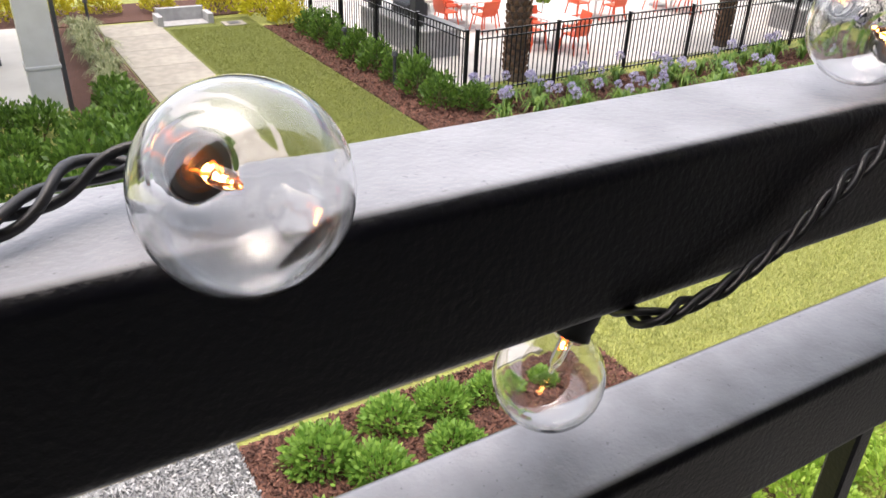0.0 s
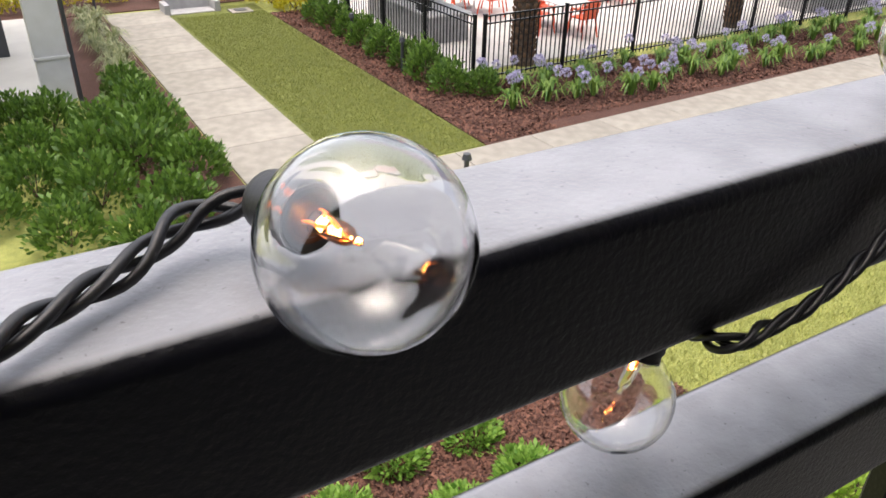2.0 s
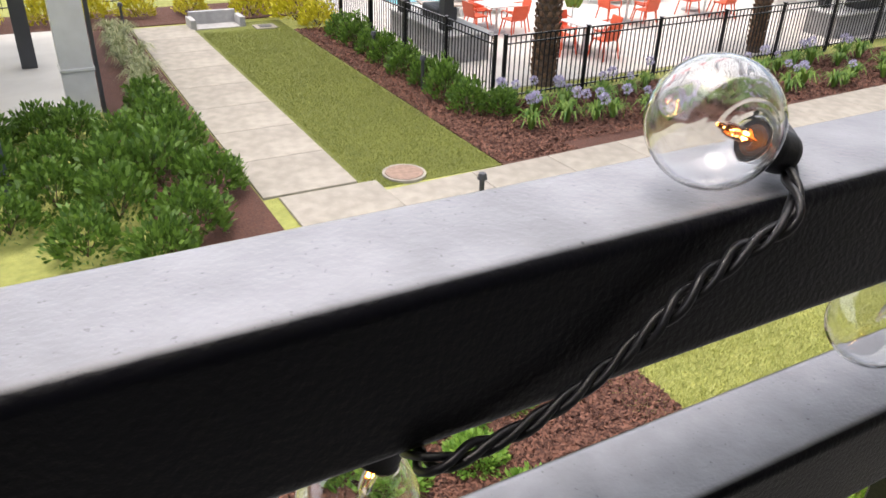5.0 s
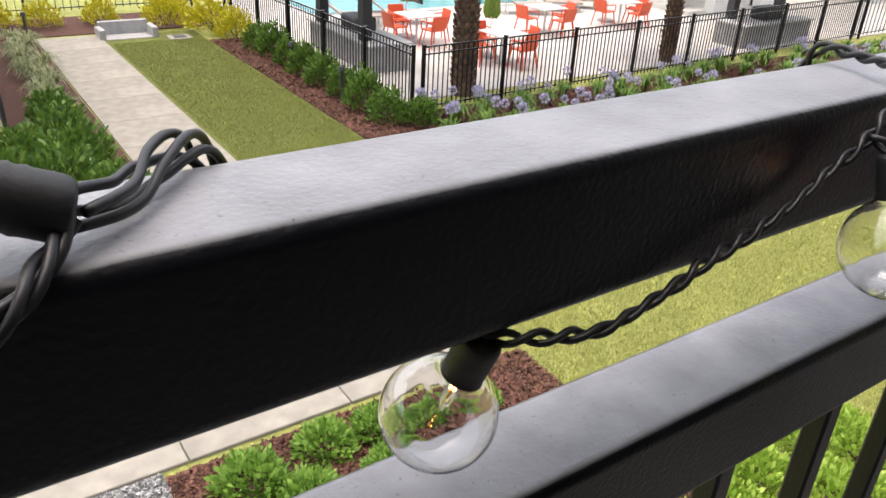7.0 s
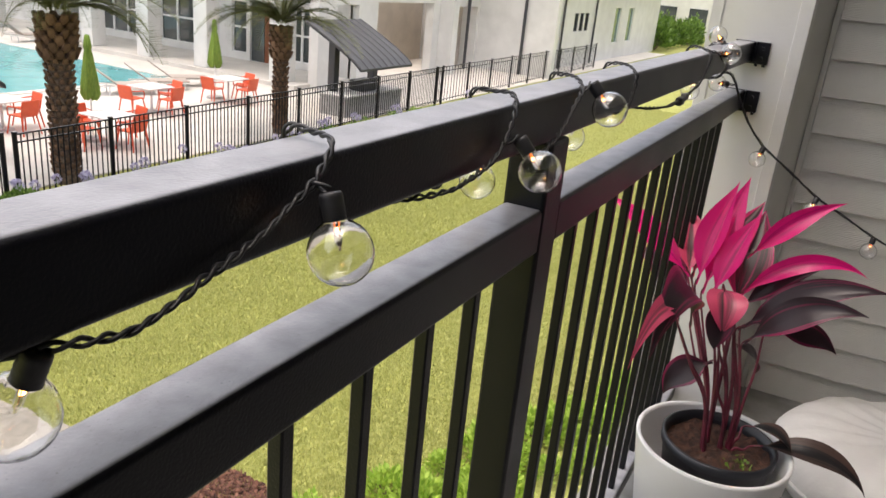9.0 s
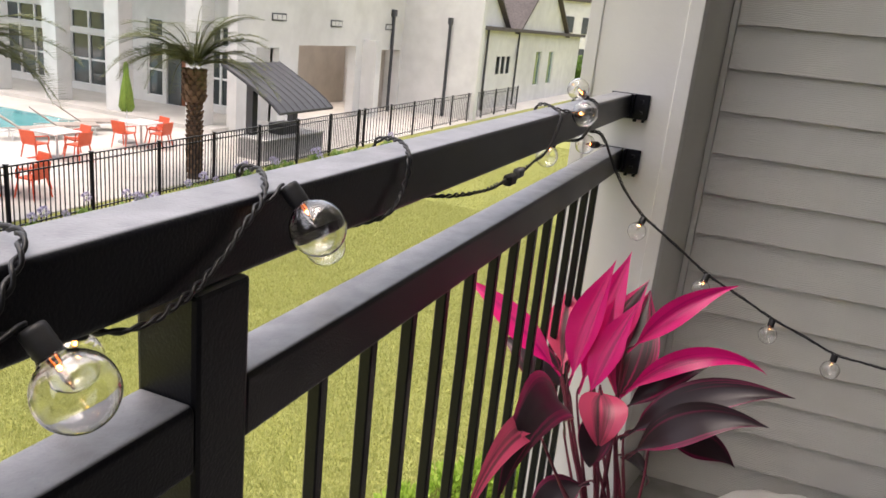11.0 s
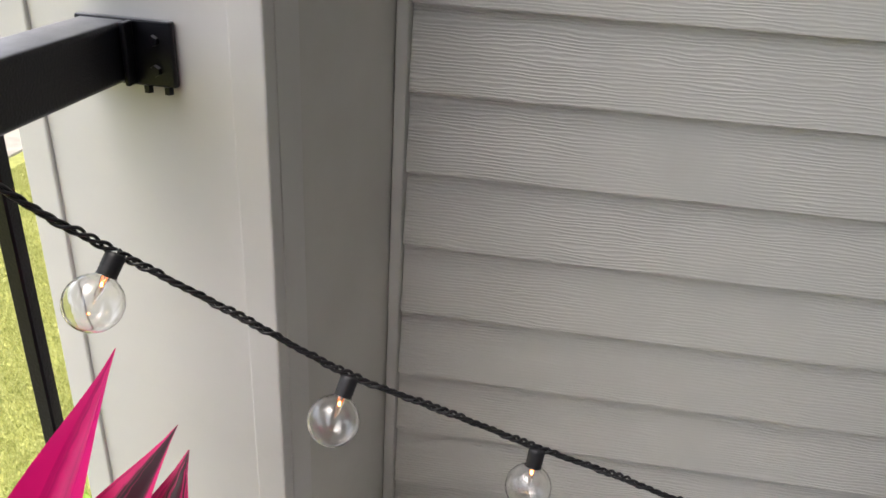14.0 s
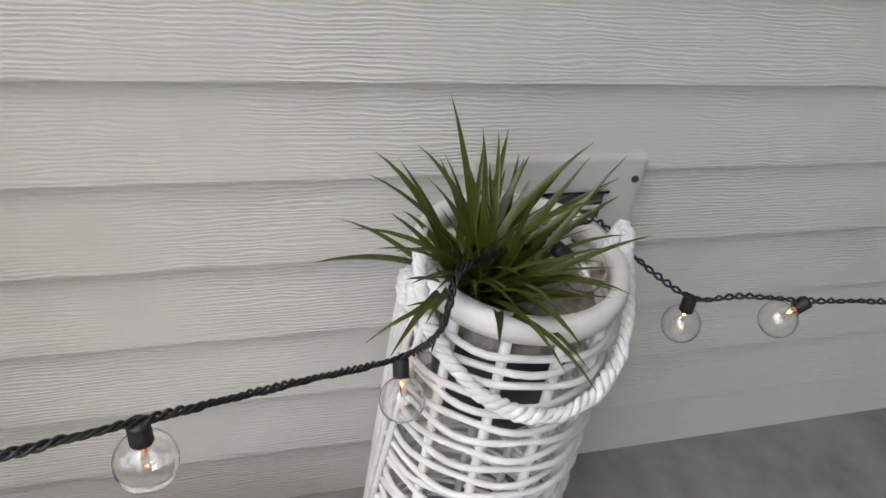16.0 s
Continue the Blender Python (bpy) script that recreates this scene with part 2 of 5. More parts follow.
SHINGLE = material("grey_shingle", (0.12, 0.10, 0.095), 0.9, 0.0, (0.08, 0.07, 0.066), 8.0, bump=0.01, bump_scale=20)
ORANGE = material("orange_plastic", (0.72, 0.105, 0.035), 0.42, 0.0, (0.66, 0.085, 0.028), 6.0)
WHITE_TABLE = material("white_tabletop", (0.82, 0.80, 0.77), 0.4)
UMBRELLA = material("green_canvas", (0.20, 0.30, 0.045), 0.9, 0.0, (0.13, 0.21, 0.03), 12.0, stretch=(3, 3, 0.6))
WATER = material("pool_water", (0.10, 0.36, 0.38), 0.06, 0.0, (0.14, 0.42, 0.43), 1.2, bump=0.01, bump_scale=3)
LOUNGER = material("taupe_sling", (0.42, 0.36, 0.31), 0.8)
STONE_COUNTER = material("grey_counter", (0.40, 0.39, 0.38), 0.7, 0.0, (0.32, 0.31, 0.30), 6.0)
TRUNK = material("palm_trunk", (0.16, 0.115, 0.085), 0.95, 0.0, (0.075, 0.05, 0.036), 16.0, bump=0.02, bump_scale=18)
BOOT = material("palm_boot", (0.20, 0.12, 0.075), 0.95, 0.0, (0.10, 0.055, 0.03), 20.0, rand=0.3)
FROND = leaf_material("palm_frond", (0.075, 0.095, 0.02), (0.19, 0.20, 0.05))
SHRUB = leaf_material("shrub_green", (0.045, 0.10, 0.012), (0.16, 0.27, 0.04))
FERN = leaf_material("bright_fern", (0.10, 0.22, 0.025), (0.33, 0.50, 0.09))
YELLOW = leaf_material("golden_shrub", (0.36, 0.33, 0.012), (0.62, 0.56, 0.03))
LIRIOPE = leaf_material("variegated_grass", (0.13, 0.17, 0.05), (0.46, 0.46, 0.26))
STRAP = leaf_material("strap_leaf", (0.07, 0.16, 0.02), (0.24, 0.36, 0.06))
FLOWER = leaf_material("lilac_flower", (0.36, 0.33, 0.50), (0.62, 0.58, 0.72))
GRASS_BLADE = leaf_material("grass_blade", (0.26, 0.285, 0.065), (0.55, 0.55, 0.20))
DENSE_BLADE = leaf_material("dense_grass_blade", (0.11, 0.135, 0.020), (0.26, 0.28, 0.055))
WEED = leaf_material("bright_weed", (0.20, 0.34, 0.03), (0.52, 0.66, 0.12))
POT_WHITE = material("white_pot", (0.80, 0.80, 0.80), 0.32, 0.0, (0.77, 0.77, 0.77), 4.0)
POT_BLACK = material("nursery_pot", (0.02, 0.022, 0.028), 0.38)
SOIL = material("potting_soil", (0.10, 0.045, 0.028), 0.95, 0.0, (0.03, 0.015, 0.01), 70.0, bump=0.008, bump_scale=90)
WICKER = material("white_wicker", (0.80, 0.79, 0.78), 0.5, 0.0, (0.70, 0.68, 0.66), 40.0, bump=0.0005, bump_scale=150, rand=0.06)
ROPE = material("white_rope", (0.82, 0.81, 0.80), 0.85, 0.0, (0.72, 0.71, 0.70), 150.0, bump=0.0006, bump_scale=400)
FABRIC = material("white_fabric", (0.78, 0.77, 0.75), 0.8, 0.0, (0.70, 0.69, 0.67), 8.0, bump=0.012, bump_scale=7)
MOSS = material("grey_moss", (0.42, 0.40, 0.37), 0.95, 0.0, (0.2, 0.19, 0.17), 60.0, bump=0.004, bump_scale=120)
GRASSLEAF = leaf_material("artificial_grass_leaf", (0.014, 0.030, 0.004), (0.17, 0.19, 0.025), rough=0.34, trans=0.12)
STALK = material("cordyline_stalk", (0.20, 0.022, 0.05), 0.5, 0.0, (0.10, 0.02, 0.035), 30.0)
PATIO_GREY = material("blue_grey_paint", (0.10, 0.115, 0.14), 0.6, 0.0, (0.085, 0.10, 0.12), 4.0)
COVER_PINK = material("faded_cover", (0.30, 0.20, 0.15), 0.8, 0.0, (0.22, 0.15, 0.11), 14.0)
TAPE = material("grey_cap", (0.16, 0.16, 0.17), 0.45)


def cordyline_material(name, c0, c1, streak=0.5):
    """A broad leaf with streaks along it and a bright margin; the leaf's width lies along its u coordinate."""
    m = bpy.data.materials.new(name)
    m.use_nodes = True
    nt = m.node_tree
    b = nt.nodes["Principled BSDF"]
    b.inputs["Roughness"].default_value = 0.33
    uv = nt.nodes.new("ShaderNodeUVMap")
    mp = nt.nodes.new("ShaderNodeMapping")
    mp.inputs["Scale"].default_value = (9.0, 0.7, 1.0)
    oi = nt.nodes.new("ShaderNodeObjectInfo")
    add = nt.nodes.new("ShaderNodeVectorMath")
    add.operation = "ADD"
    nt.links.new(uv.outputs["UV"], mp.inputs["Vector"])
    nt.links.new(mp.outputs["Vector"], add.inputs[0])
    mm = nt.nodes.new("ShaderNodeMath")
    mm.operation = "MULTIPLY"
    mm.inputs[1].default_value = 31.0
    nt.links.new(oi.outputs["Random"], mm.inputs[0])
    nt.links.new(mm.outputs[0], add.inputs[1])
    n = nt.nodes.new("ShaderNodeTexNoise")
    n.inputs["Scale"].default_value = 1.0
    n.inputs["Detail"].default_value = 5.0
    nt.links.new(add.outputs[0], n.inputs["Vector"])
    sep = nt.nodes.new("ShaderNodeSeparateXYZ")
    nt.links.new(uv.outputs["UV"], sep.inputs[0])
    d = nt.nodes.new("ShaderNodeMath")
    d.operation = "SUBTRACT"
    d.inputs[1].default_value = 0.5
    nt.links.new(sep.outputs["X"], d.inputs[0])
    ab = nt.nodes.new("ShaderNodeMath")
    ab.operation = "ABSOLUTE"
    nt.links.new(d.outputs[0], ab.inputs[0])
    edge = nt.nodes.new("ShaderNodeMath")
    edge.operation = "MULTIPLY_ADD"
    edge.inputs[1].default_value = 0.75
    nt.links.new(ab.outputs[0], edge.inputs[0])
    nt.links.new(n.outputs["Fac"], edge.inputs[2])
    ramp = nt.nodes.new("ShaderNodeValToRGB")
    ramp.color_ramp.elements[0].position = streak
    ramp.color_ramp.elements[1].position = streak + 0.22
    ramp.color_ramp.elements[0].color = (*c0, 1)
    ramp.color_ramp.elements[1].color = (*c1, 1)
    nt.links.new(edge.outputs[0], ramp.inputs["Fac"])
    nt.links.new(ramp.outputs["Color"], b.inputs["Base Color"])
    tr = nt.nodes.new("ShaderNodeBsdfTranslucent")
    nt.links.new(ramp.outputs["Color"], tr.inputs["Color"])
    mx = nt.nodes.new("ShaderNodeMixShader")
    mx.inputs["Fac"].default_value = 0.3
    nt.links.new(b.outputs["BSDF"], mx.inputs[1])
    nt.links.new(tr.outputs["BSDF"], mx.inputs[2])
    nt.links.new(mx.outputs["Shader"], nt.nodes["Material Output"].inputs["Surface"])
    return m


PINK_LEAF = cordyline_material("magenta_leaf", (0.42, 0.003, 0.12), (0.76, 0.010, 0.21), 0.42)
MARGIN_LEAF = cordyline_material("margined_leaf", (0.050, 0.022, 0.030), (0.80, 0.03, 0.22), 0.60)
PALE_LEAF = cordyline_material("pale_pink_leaf", (0.11, 0.055, 0.065), (0.74, 0.09, 0.20), 0.46)
DARK_LEAF = cordyline_material("dark_leaf", (0.030, 0.016, 0.022), (0.34, 0.015, 0.10), 0.76)
DEAD_LEAF = cordyline_material("withered_leaf", (0.018, 0.018, 0.02), (0.10, 0.06, 0.05), 0.6)

# ---- mesh helpers ----


def part(name, bm, mat, parent=None, label="", smooth=False):
    me = bpy.data.meshes.new(name)
    bm.to_mesh(me)
    bm.free()
    me.materials.append(mat)
    if smooth:
        for p in me.polygons:
            p.use_smooth = True
    ob = new(name, me)
    if parent is not None:
        ob.parent = parent
    if label:
        ob["label"] = label
    return ob


def piece(name, me, parent, m=None):
    """One of many alike pieces that share a mesh."""
    ob = new(name, me)
    ob.parent = parent
    if m is not None:
        ob.matrix_basis = m
    return ob


def thing(name, label, category, group="", kind="", at=(0, 0, 0)):
    ob = new(name)
    ob.location = at
    ob.empty_display_size = 0.05
    return tagged(ob, label, category, group, kind)


def box(bm, lo, hi, bevel=0.0, seg=2):
    r = bmesh.ops.create_cube(bm, size=1.0)
    for v in r["verts"]:
        v.co = Vector([lo[i] + (v.co[i] + 0.5) * (hi[i] - lo[i]) for i in range(3)])
    if bevel:
        es = {e for v in r["verts"] for e in v.link_edges}
        bmesh.ops.bevel(bm, geom=list(es), offset=bevel, segments=seg, affect="EDGES", profile=0.5)
    return bm


def cyl(bm, a, b, r0, r1=None, seg=12, caps=True):
    a, b = Vector(a), Vector(b)
    r1 = r0 if r1 is None else r1
    d = b - a
    m = Matrix.Translation((a + b) / 2) @ d.to_track_quat("Z", "Y").to_matrix().to_4x4()
    bmesh.ops.create_cone(bm, cap_ends=caps, segments=seg, radius1=r0, radius2=r1, depth=d.length, matrix=m)
    return bm


def lathe(bm, profile, seg=32, close=False):
    """Turn (r, z) pairs round the z axis."""
    rings = []
    for r, z in profile:
        rings.append([bm.verts.new((r * math.cos(2 * math.pi * k / seg), r * math.sin(2 * math.pi * k / seg), z)) for k in range(seg)])
    n = len(rings)
    for i in range(n if close else n - 1):
        a, b = rings[i], rings[(i + 1) % n]
        for k in range(seg):
            bm.faces.new((a[k], a[(k + 1) % seg], b[(k + 1) % seg], b[k]))
    return bm


def smooth_path(points, steps=8):
    """Catmull-Rom points through the given ones."""
    p = [Vector(q) for q in points]
    p = [2 * p[0] - p[1]] + p + [2 * p[-1] - p[-2]]
    out = []
    for i in range(1, len(p) - 2):
        for s in range(steps):
            t = s / steps
            out.append(0.5 * ((2 * p[i]) + (p[i + 1] - p[i - 1]) * t + (2 * p[i - 1] - 5 * p[i] + 4 * p[i + 1] - p[i + 2]) * t * t
                              + (3 * p[i] - p[i - 1] - 3 * p[i + 1] + p[i + 2]) * t ** 3))
    out.append(p[-2])
    return out


def sweep(bm, pts, radius, seg=8, taper=None):
    """A tube along points."""
    rings = []
    up = Vector((0.13, 0.21, 0.97))
    for i, q in enumerate(pts):
        d = (pts[min(i + 1, len(pts) - 1)] - pts[max(i - 1, 0)]).normalized()
        u = d.cross(up)
        if u.length < 1e-4:
            u = d.cross(Vector((1, 0, 0)))
        u.normalize()
        up = u.cross(d).normalized()
        r = radius * (taper(i / (len(pts) - 1)) if taper else 1.0)
        rings.append([bm.verts.new(q + (u * math.cos(2 * math.pi * k / seg) + up * math.sin(2 * math.pi * k / seg)) * r) for k in range(seg)])
    for a, b in zip(rings, rings[1:]):
        for k in range(seg):
            bm.faces.new((a[k], a[(k + 1) % seg], b[(k + 1) % seg], b[k]))
    bm.faces.new(rings[0][::-1])
    bm.faces.new(rings[-1])
    return bm


def resample(pts, step):
    out, carry = [pts[0].copy()], 0.0
    for a, b in zip(pts, pts[1:]):
        d = (b - a).length
        s = step - carry
        while s <= d and d > 0:
            out.append(a.lerp(b, s / d))
            s += step
        carry = d - (s - step)
    return out


def strands(points, count, radius, off, pitch, step=0.002, seg=6):
    """Twisted strands round a path: one bmesh for each strand."""
    base = resample(smooth_path(points, 14), step)
    frames, up = [], Vector((0.2, 0.3, 0.93))
    for i in range(len(base)):
        d = (base[min(i + 1, len(base) - 1)] - base[max(i - 1, 0)]).normalized()
        u = d.cross(up).normalized()
        up = u.cross(d).normalized()
        frames.append((u.copy(), up.copy()))
    res = []
    for s in range(count):
        pts = []
        for i, q in enumerate(base):
            w = 2 * math.pi * (i * step / pitch + s / count)
            o = off * (1.0 + 0.35 * math.sin(i * step / pitch * 1.7 + s))
            pts.append(q + frames[i][0] * math.cos(w) * o + frames[i][1] * math.sin(w) * o)
        res.append(sweep(bmesh.new(), pts, radius, seg))
    return res


def rounded_tube(x0, x1, y0, y1, z0, z1, r, seg=7):
    """A square tube along x with rounded edges and a narrow flat beside each round, for smooth shading."""
    prof = []
    for cy, cz, a0 in ((y1 - r, z1 - r, 0), (y0 + r, z1 - r, 90), (y0 + r, z0 + r, 180), (y1 - r, z0 + r, 270)):
        for k in range(seg + 1):
            a = radians(a0 + 90 * k / seg)
            d = Vector((math.cos(a), math.sin(a)))
            q = Vector((cy, cz)) + d * r
            if k == 0:
                prof.append(q - Vector((-d.y, d.x)) * 0.0006)
            prof.append(q)
            if k == seg:
                prof.append(q + Vector((-d.y, d.x)) * 0.0006)
    bm = bmesh.new()
    n = len(prof)
    rings = [[bm.verts.new((x, q.x, q.y)) for q in prof] for x in (x0, x0 + 0.0006, x1 - 0.0006, x1)]
    for a, b in zip(rings, rings[1:]):
        for k in range(n):
            bm.faces.new((a[k], a[(k + 1) % n], b[(k + 1) % n], b[k]))
    bm.faces.new(rings[0][::-1])
    bm.faces.new(rings[-1])
    bmesh.ops.recalc_face_normals(bm, faces=bm.faces)
    return bm

# ---- balcony: floor, walls, column, ceiling ----
RAIL_Z, RAIL_H, RAIL_D, LOW_Z = 1.067, 0.048, 0.044, 0.948
WALL_X, COL_X, COL_Y = 2.724, 2.41, -0.111
WALL_TURN = Matrix.Translation((2.724, 0, 0)) @ Matrix.Rotation(0.037, 4, "Z") @ Matrix.Translation((-2.724, 0, 0))
LAP = 0.1032
GROUND = -3.5

floor = part("floor", box(bmesh.new(), (-2.6, -2.3, -0.22), (2.9, 0.11, 0.0), 0.006), FLOOR_CONCRETE)
tagged(floor, "grey concrete balcony floor slab", "floor", kind="structure")
ceiling = part("ceiling", box(bmesh.new(), (-2.6, -2.3, 2.60), (2.9, -0.20, 2.8)), CEILING_PAINT)
tagged(ceiling, "white painted balcony ceiling", "ceiling", kind="structure")
wall_end = part("wall_end", box(bmesh.new(), (WALL_X + 0.012, -2.3, -0.2), (2.9, COL_Y, 2.72)), TRIM)
wall_end.matrix_basis = WALL_TURN
tagged(wall_end, "end wall clad in light grey lap siding", "wall", kind="structure")
# two added walls out of view, dark so the rail's inner side reflects little
unseen_wall_back = part("unseen_wall_back", box(bmesh.new(), (-2.6, -2.5, -0.2), (2.9, -2.3, 2.9)), UNSEEN_WALL_DARK)
tagged(unseen_wall_back, "added dark plain wall closing the unseen back of the balcony", "wall", kind="structure")
unseen_wall_west = part("unseen_wall_west", box(bmesh.new(), (-2.8, -2.5, -0.2), (-2.6, 0.11, 2.9)), UNSEEN_WALL_DARK)
tagged(unseen_wall_west, "added dark plain wall closing the unseen end of the balcony", "wall", kind="structure")
column = thing("column", "light grey painted boxed column at the balcony corner", "column", kind="structure")
part("shaft", box(bmesh.new(), (COL_X, COL_Y, -3.5), (2.9, 0.118, 2.9), 0.003), COLUMN_PAINT, column)
part("corner_trim", box(bmesh.new(), (COL_X - 0.004, COL_Y - 0.003, -0.2), (COL_X + 0.02, COL_Y + 0.028, 2.72), 0.002), COLUMN_PAINT, column)
part("outer_trim", box(bmesh.new(), (COL_X - 0.004, 0.092, -0.2), (COL_X + 0.02, 0.121, 2.72), 0.002), COLUMN_PAINT, column)
SIDING_Y = -0.164
bm = bmesh.new()
wedge = [bm.verts.new((x, y, z)) for z in (-0.2, 2.72) for x, y in ((COL_X + 0.078, COL_Y - 0.0005), (WALL_X + 0.01, -0.150), (WALL_X + 0.01, COL_Y + 0.01), (COL_X + 0.078, COL_Y + 0.01))]
bm.faces.new(wedge[:4])
bm.faces.new(wedge[4:])
for k in range(4):
    bm.faces.new((wedge[k], wedge[(k + 1) % 4], wedge[4 + (k + 1) % 4], wedge[4 + k]))
bmesh.ops.recalc_face_normals(bm, faces=bm.faces)
part("side_panel", bm, TRIM, column)
part("corner_board", box(bmesh.new(), (COL_X + 0.021, COL_Y - 0.003, -0.2), (COL_X + 0.077, COL_Y + 0.004, 2.72), 0.0015), COLUMN_PAINT, column)
corner_post = part("trim_corner", box(bmesh.new(), (WALL_X - 0.014, SIDING_Y + 0.001, 0.0), (WALL_X + 0.011, -0.148, 2.72), 0.002), TRIM)
tagged(corner_post, "light grey inside corner trim board", "trim", kind="structure")


def siding_board():
    """A lap board along y: thin at its top, proud at its lower edge."""
    bm = bmesh.new()
    y0, y1 = SIDING_Y, -2.29
    prof = [(0.012, 0.0), (-0.0105, 0.0), (-0.0125, 0.0015), (0.0035, LAP + 0.004), (0.012, LAP + 0.004)]
    a = [bm.verts.new((x, y0, z)) for x, z in prof]
    b = [bm.verts.new((x, y1, z)) for x, z in prof]
    for i in range(5):
        bm.faces.new((a[i], a[(i + 1) % 5], b[(i + 1) % 5], b[i]))
    bm.faces.new(a[::-1])
    bm.faces.new(b)
    bmesh.ops.recalc_face_normals(bm, faces=bm.faces)
    return bm


# ---- railing ----
railing = thing("railing", "black powder-coated metal balcony railing with square balusters", "railing", kind="structure")


def rail_tube(z_top, x0, x1):
    return rounded_tube(x0, x1, 0.0, RAIL_D, z_top - RAIL_H, z_top, 0.005)


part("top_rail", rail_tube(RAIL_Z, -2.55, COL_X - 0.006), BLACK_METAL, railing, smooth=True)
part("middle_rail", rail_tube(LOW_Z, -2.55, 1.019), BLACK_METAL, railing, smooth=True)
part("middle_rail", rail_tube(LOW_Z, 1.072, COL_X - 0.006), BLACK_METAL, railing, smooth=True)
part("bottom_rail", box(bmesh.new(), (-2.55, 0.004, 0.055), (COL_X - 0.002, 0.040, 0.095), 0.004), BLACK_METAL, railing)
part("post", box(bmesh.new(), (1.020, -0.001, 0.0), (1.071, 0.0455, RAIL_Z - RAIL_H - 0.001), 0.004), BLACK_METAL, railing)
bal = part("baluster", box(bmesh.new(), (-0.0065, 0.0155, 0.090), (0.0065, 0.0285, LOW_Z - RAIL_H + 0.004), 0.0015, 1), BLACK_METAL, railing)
bal.location.x = 0.6415
xs = [0.6415 - 0.0935 * k for k in range(1, 34)] + [0.7350, 0.8290, 0.9190] + [2.2595 - 0.0885 * k for k in range(0, 13)]
for bx in xs:
    piece("baluster", bal.data, railing, Matrix.Translation((bx, 0, 0)))


def bracket(z0):
    b = thing("rail_bracket", "black steel bracket bolting the rail to the column", "bracket", "rail brackets on the column")
    bm = box(bmesh.new(), (COL_X - 0.008, -0.038, z0 - 0.052), (COL_X - 0.0005, 0.046, z0 + 0.002), 0.002)
    part("plate", bm, BLACK_METAL, b)
    bm = box(bmesh.new(), (COL_X - 0.022, -0.0055, z0 - 0.050), (COL_X - 0.008, -0.0008, z0 + 0.001), 0.0015)
    part("sleeve", bm, BLACK_METAL, b)
    for dy, dz in ((-0.022, -0.014), (-0.022, -0.038)):
        bm = bmesh.new()
        cyl(bm, (COL_X - 0.012, dy, z0 + dz), (COL_X - 0.007, dy, z0 + dz), 0.0045, 0.005, 6)
        part("bolt", bm, BLACK_METAL, b)
    for dy in (-0.030, -0.012):
        bm = bmesh.new()
        cyl(bm, (COL_X - 0.006, dy, z0 - 0.0575), (COL_X - 0.006, dy, z0 - 0.051), 0.004, 0.004, 6)
        part("bolt", bm, BLACK_METAL, b)


bracket(RAIL_Z)
bracket(LOW_Z)

# ---- globe bulbs ----
GLOBE_R = 0.0185


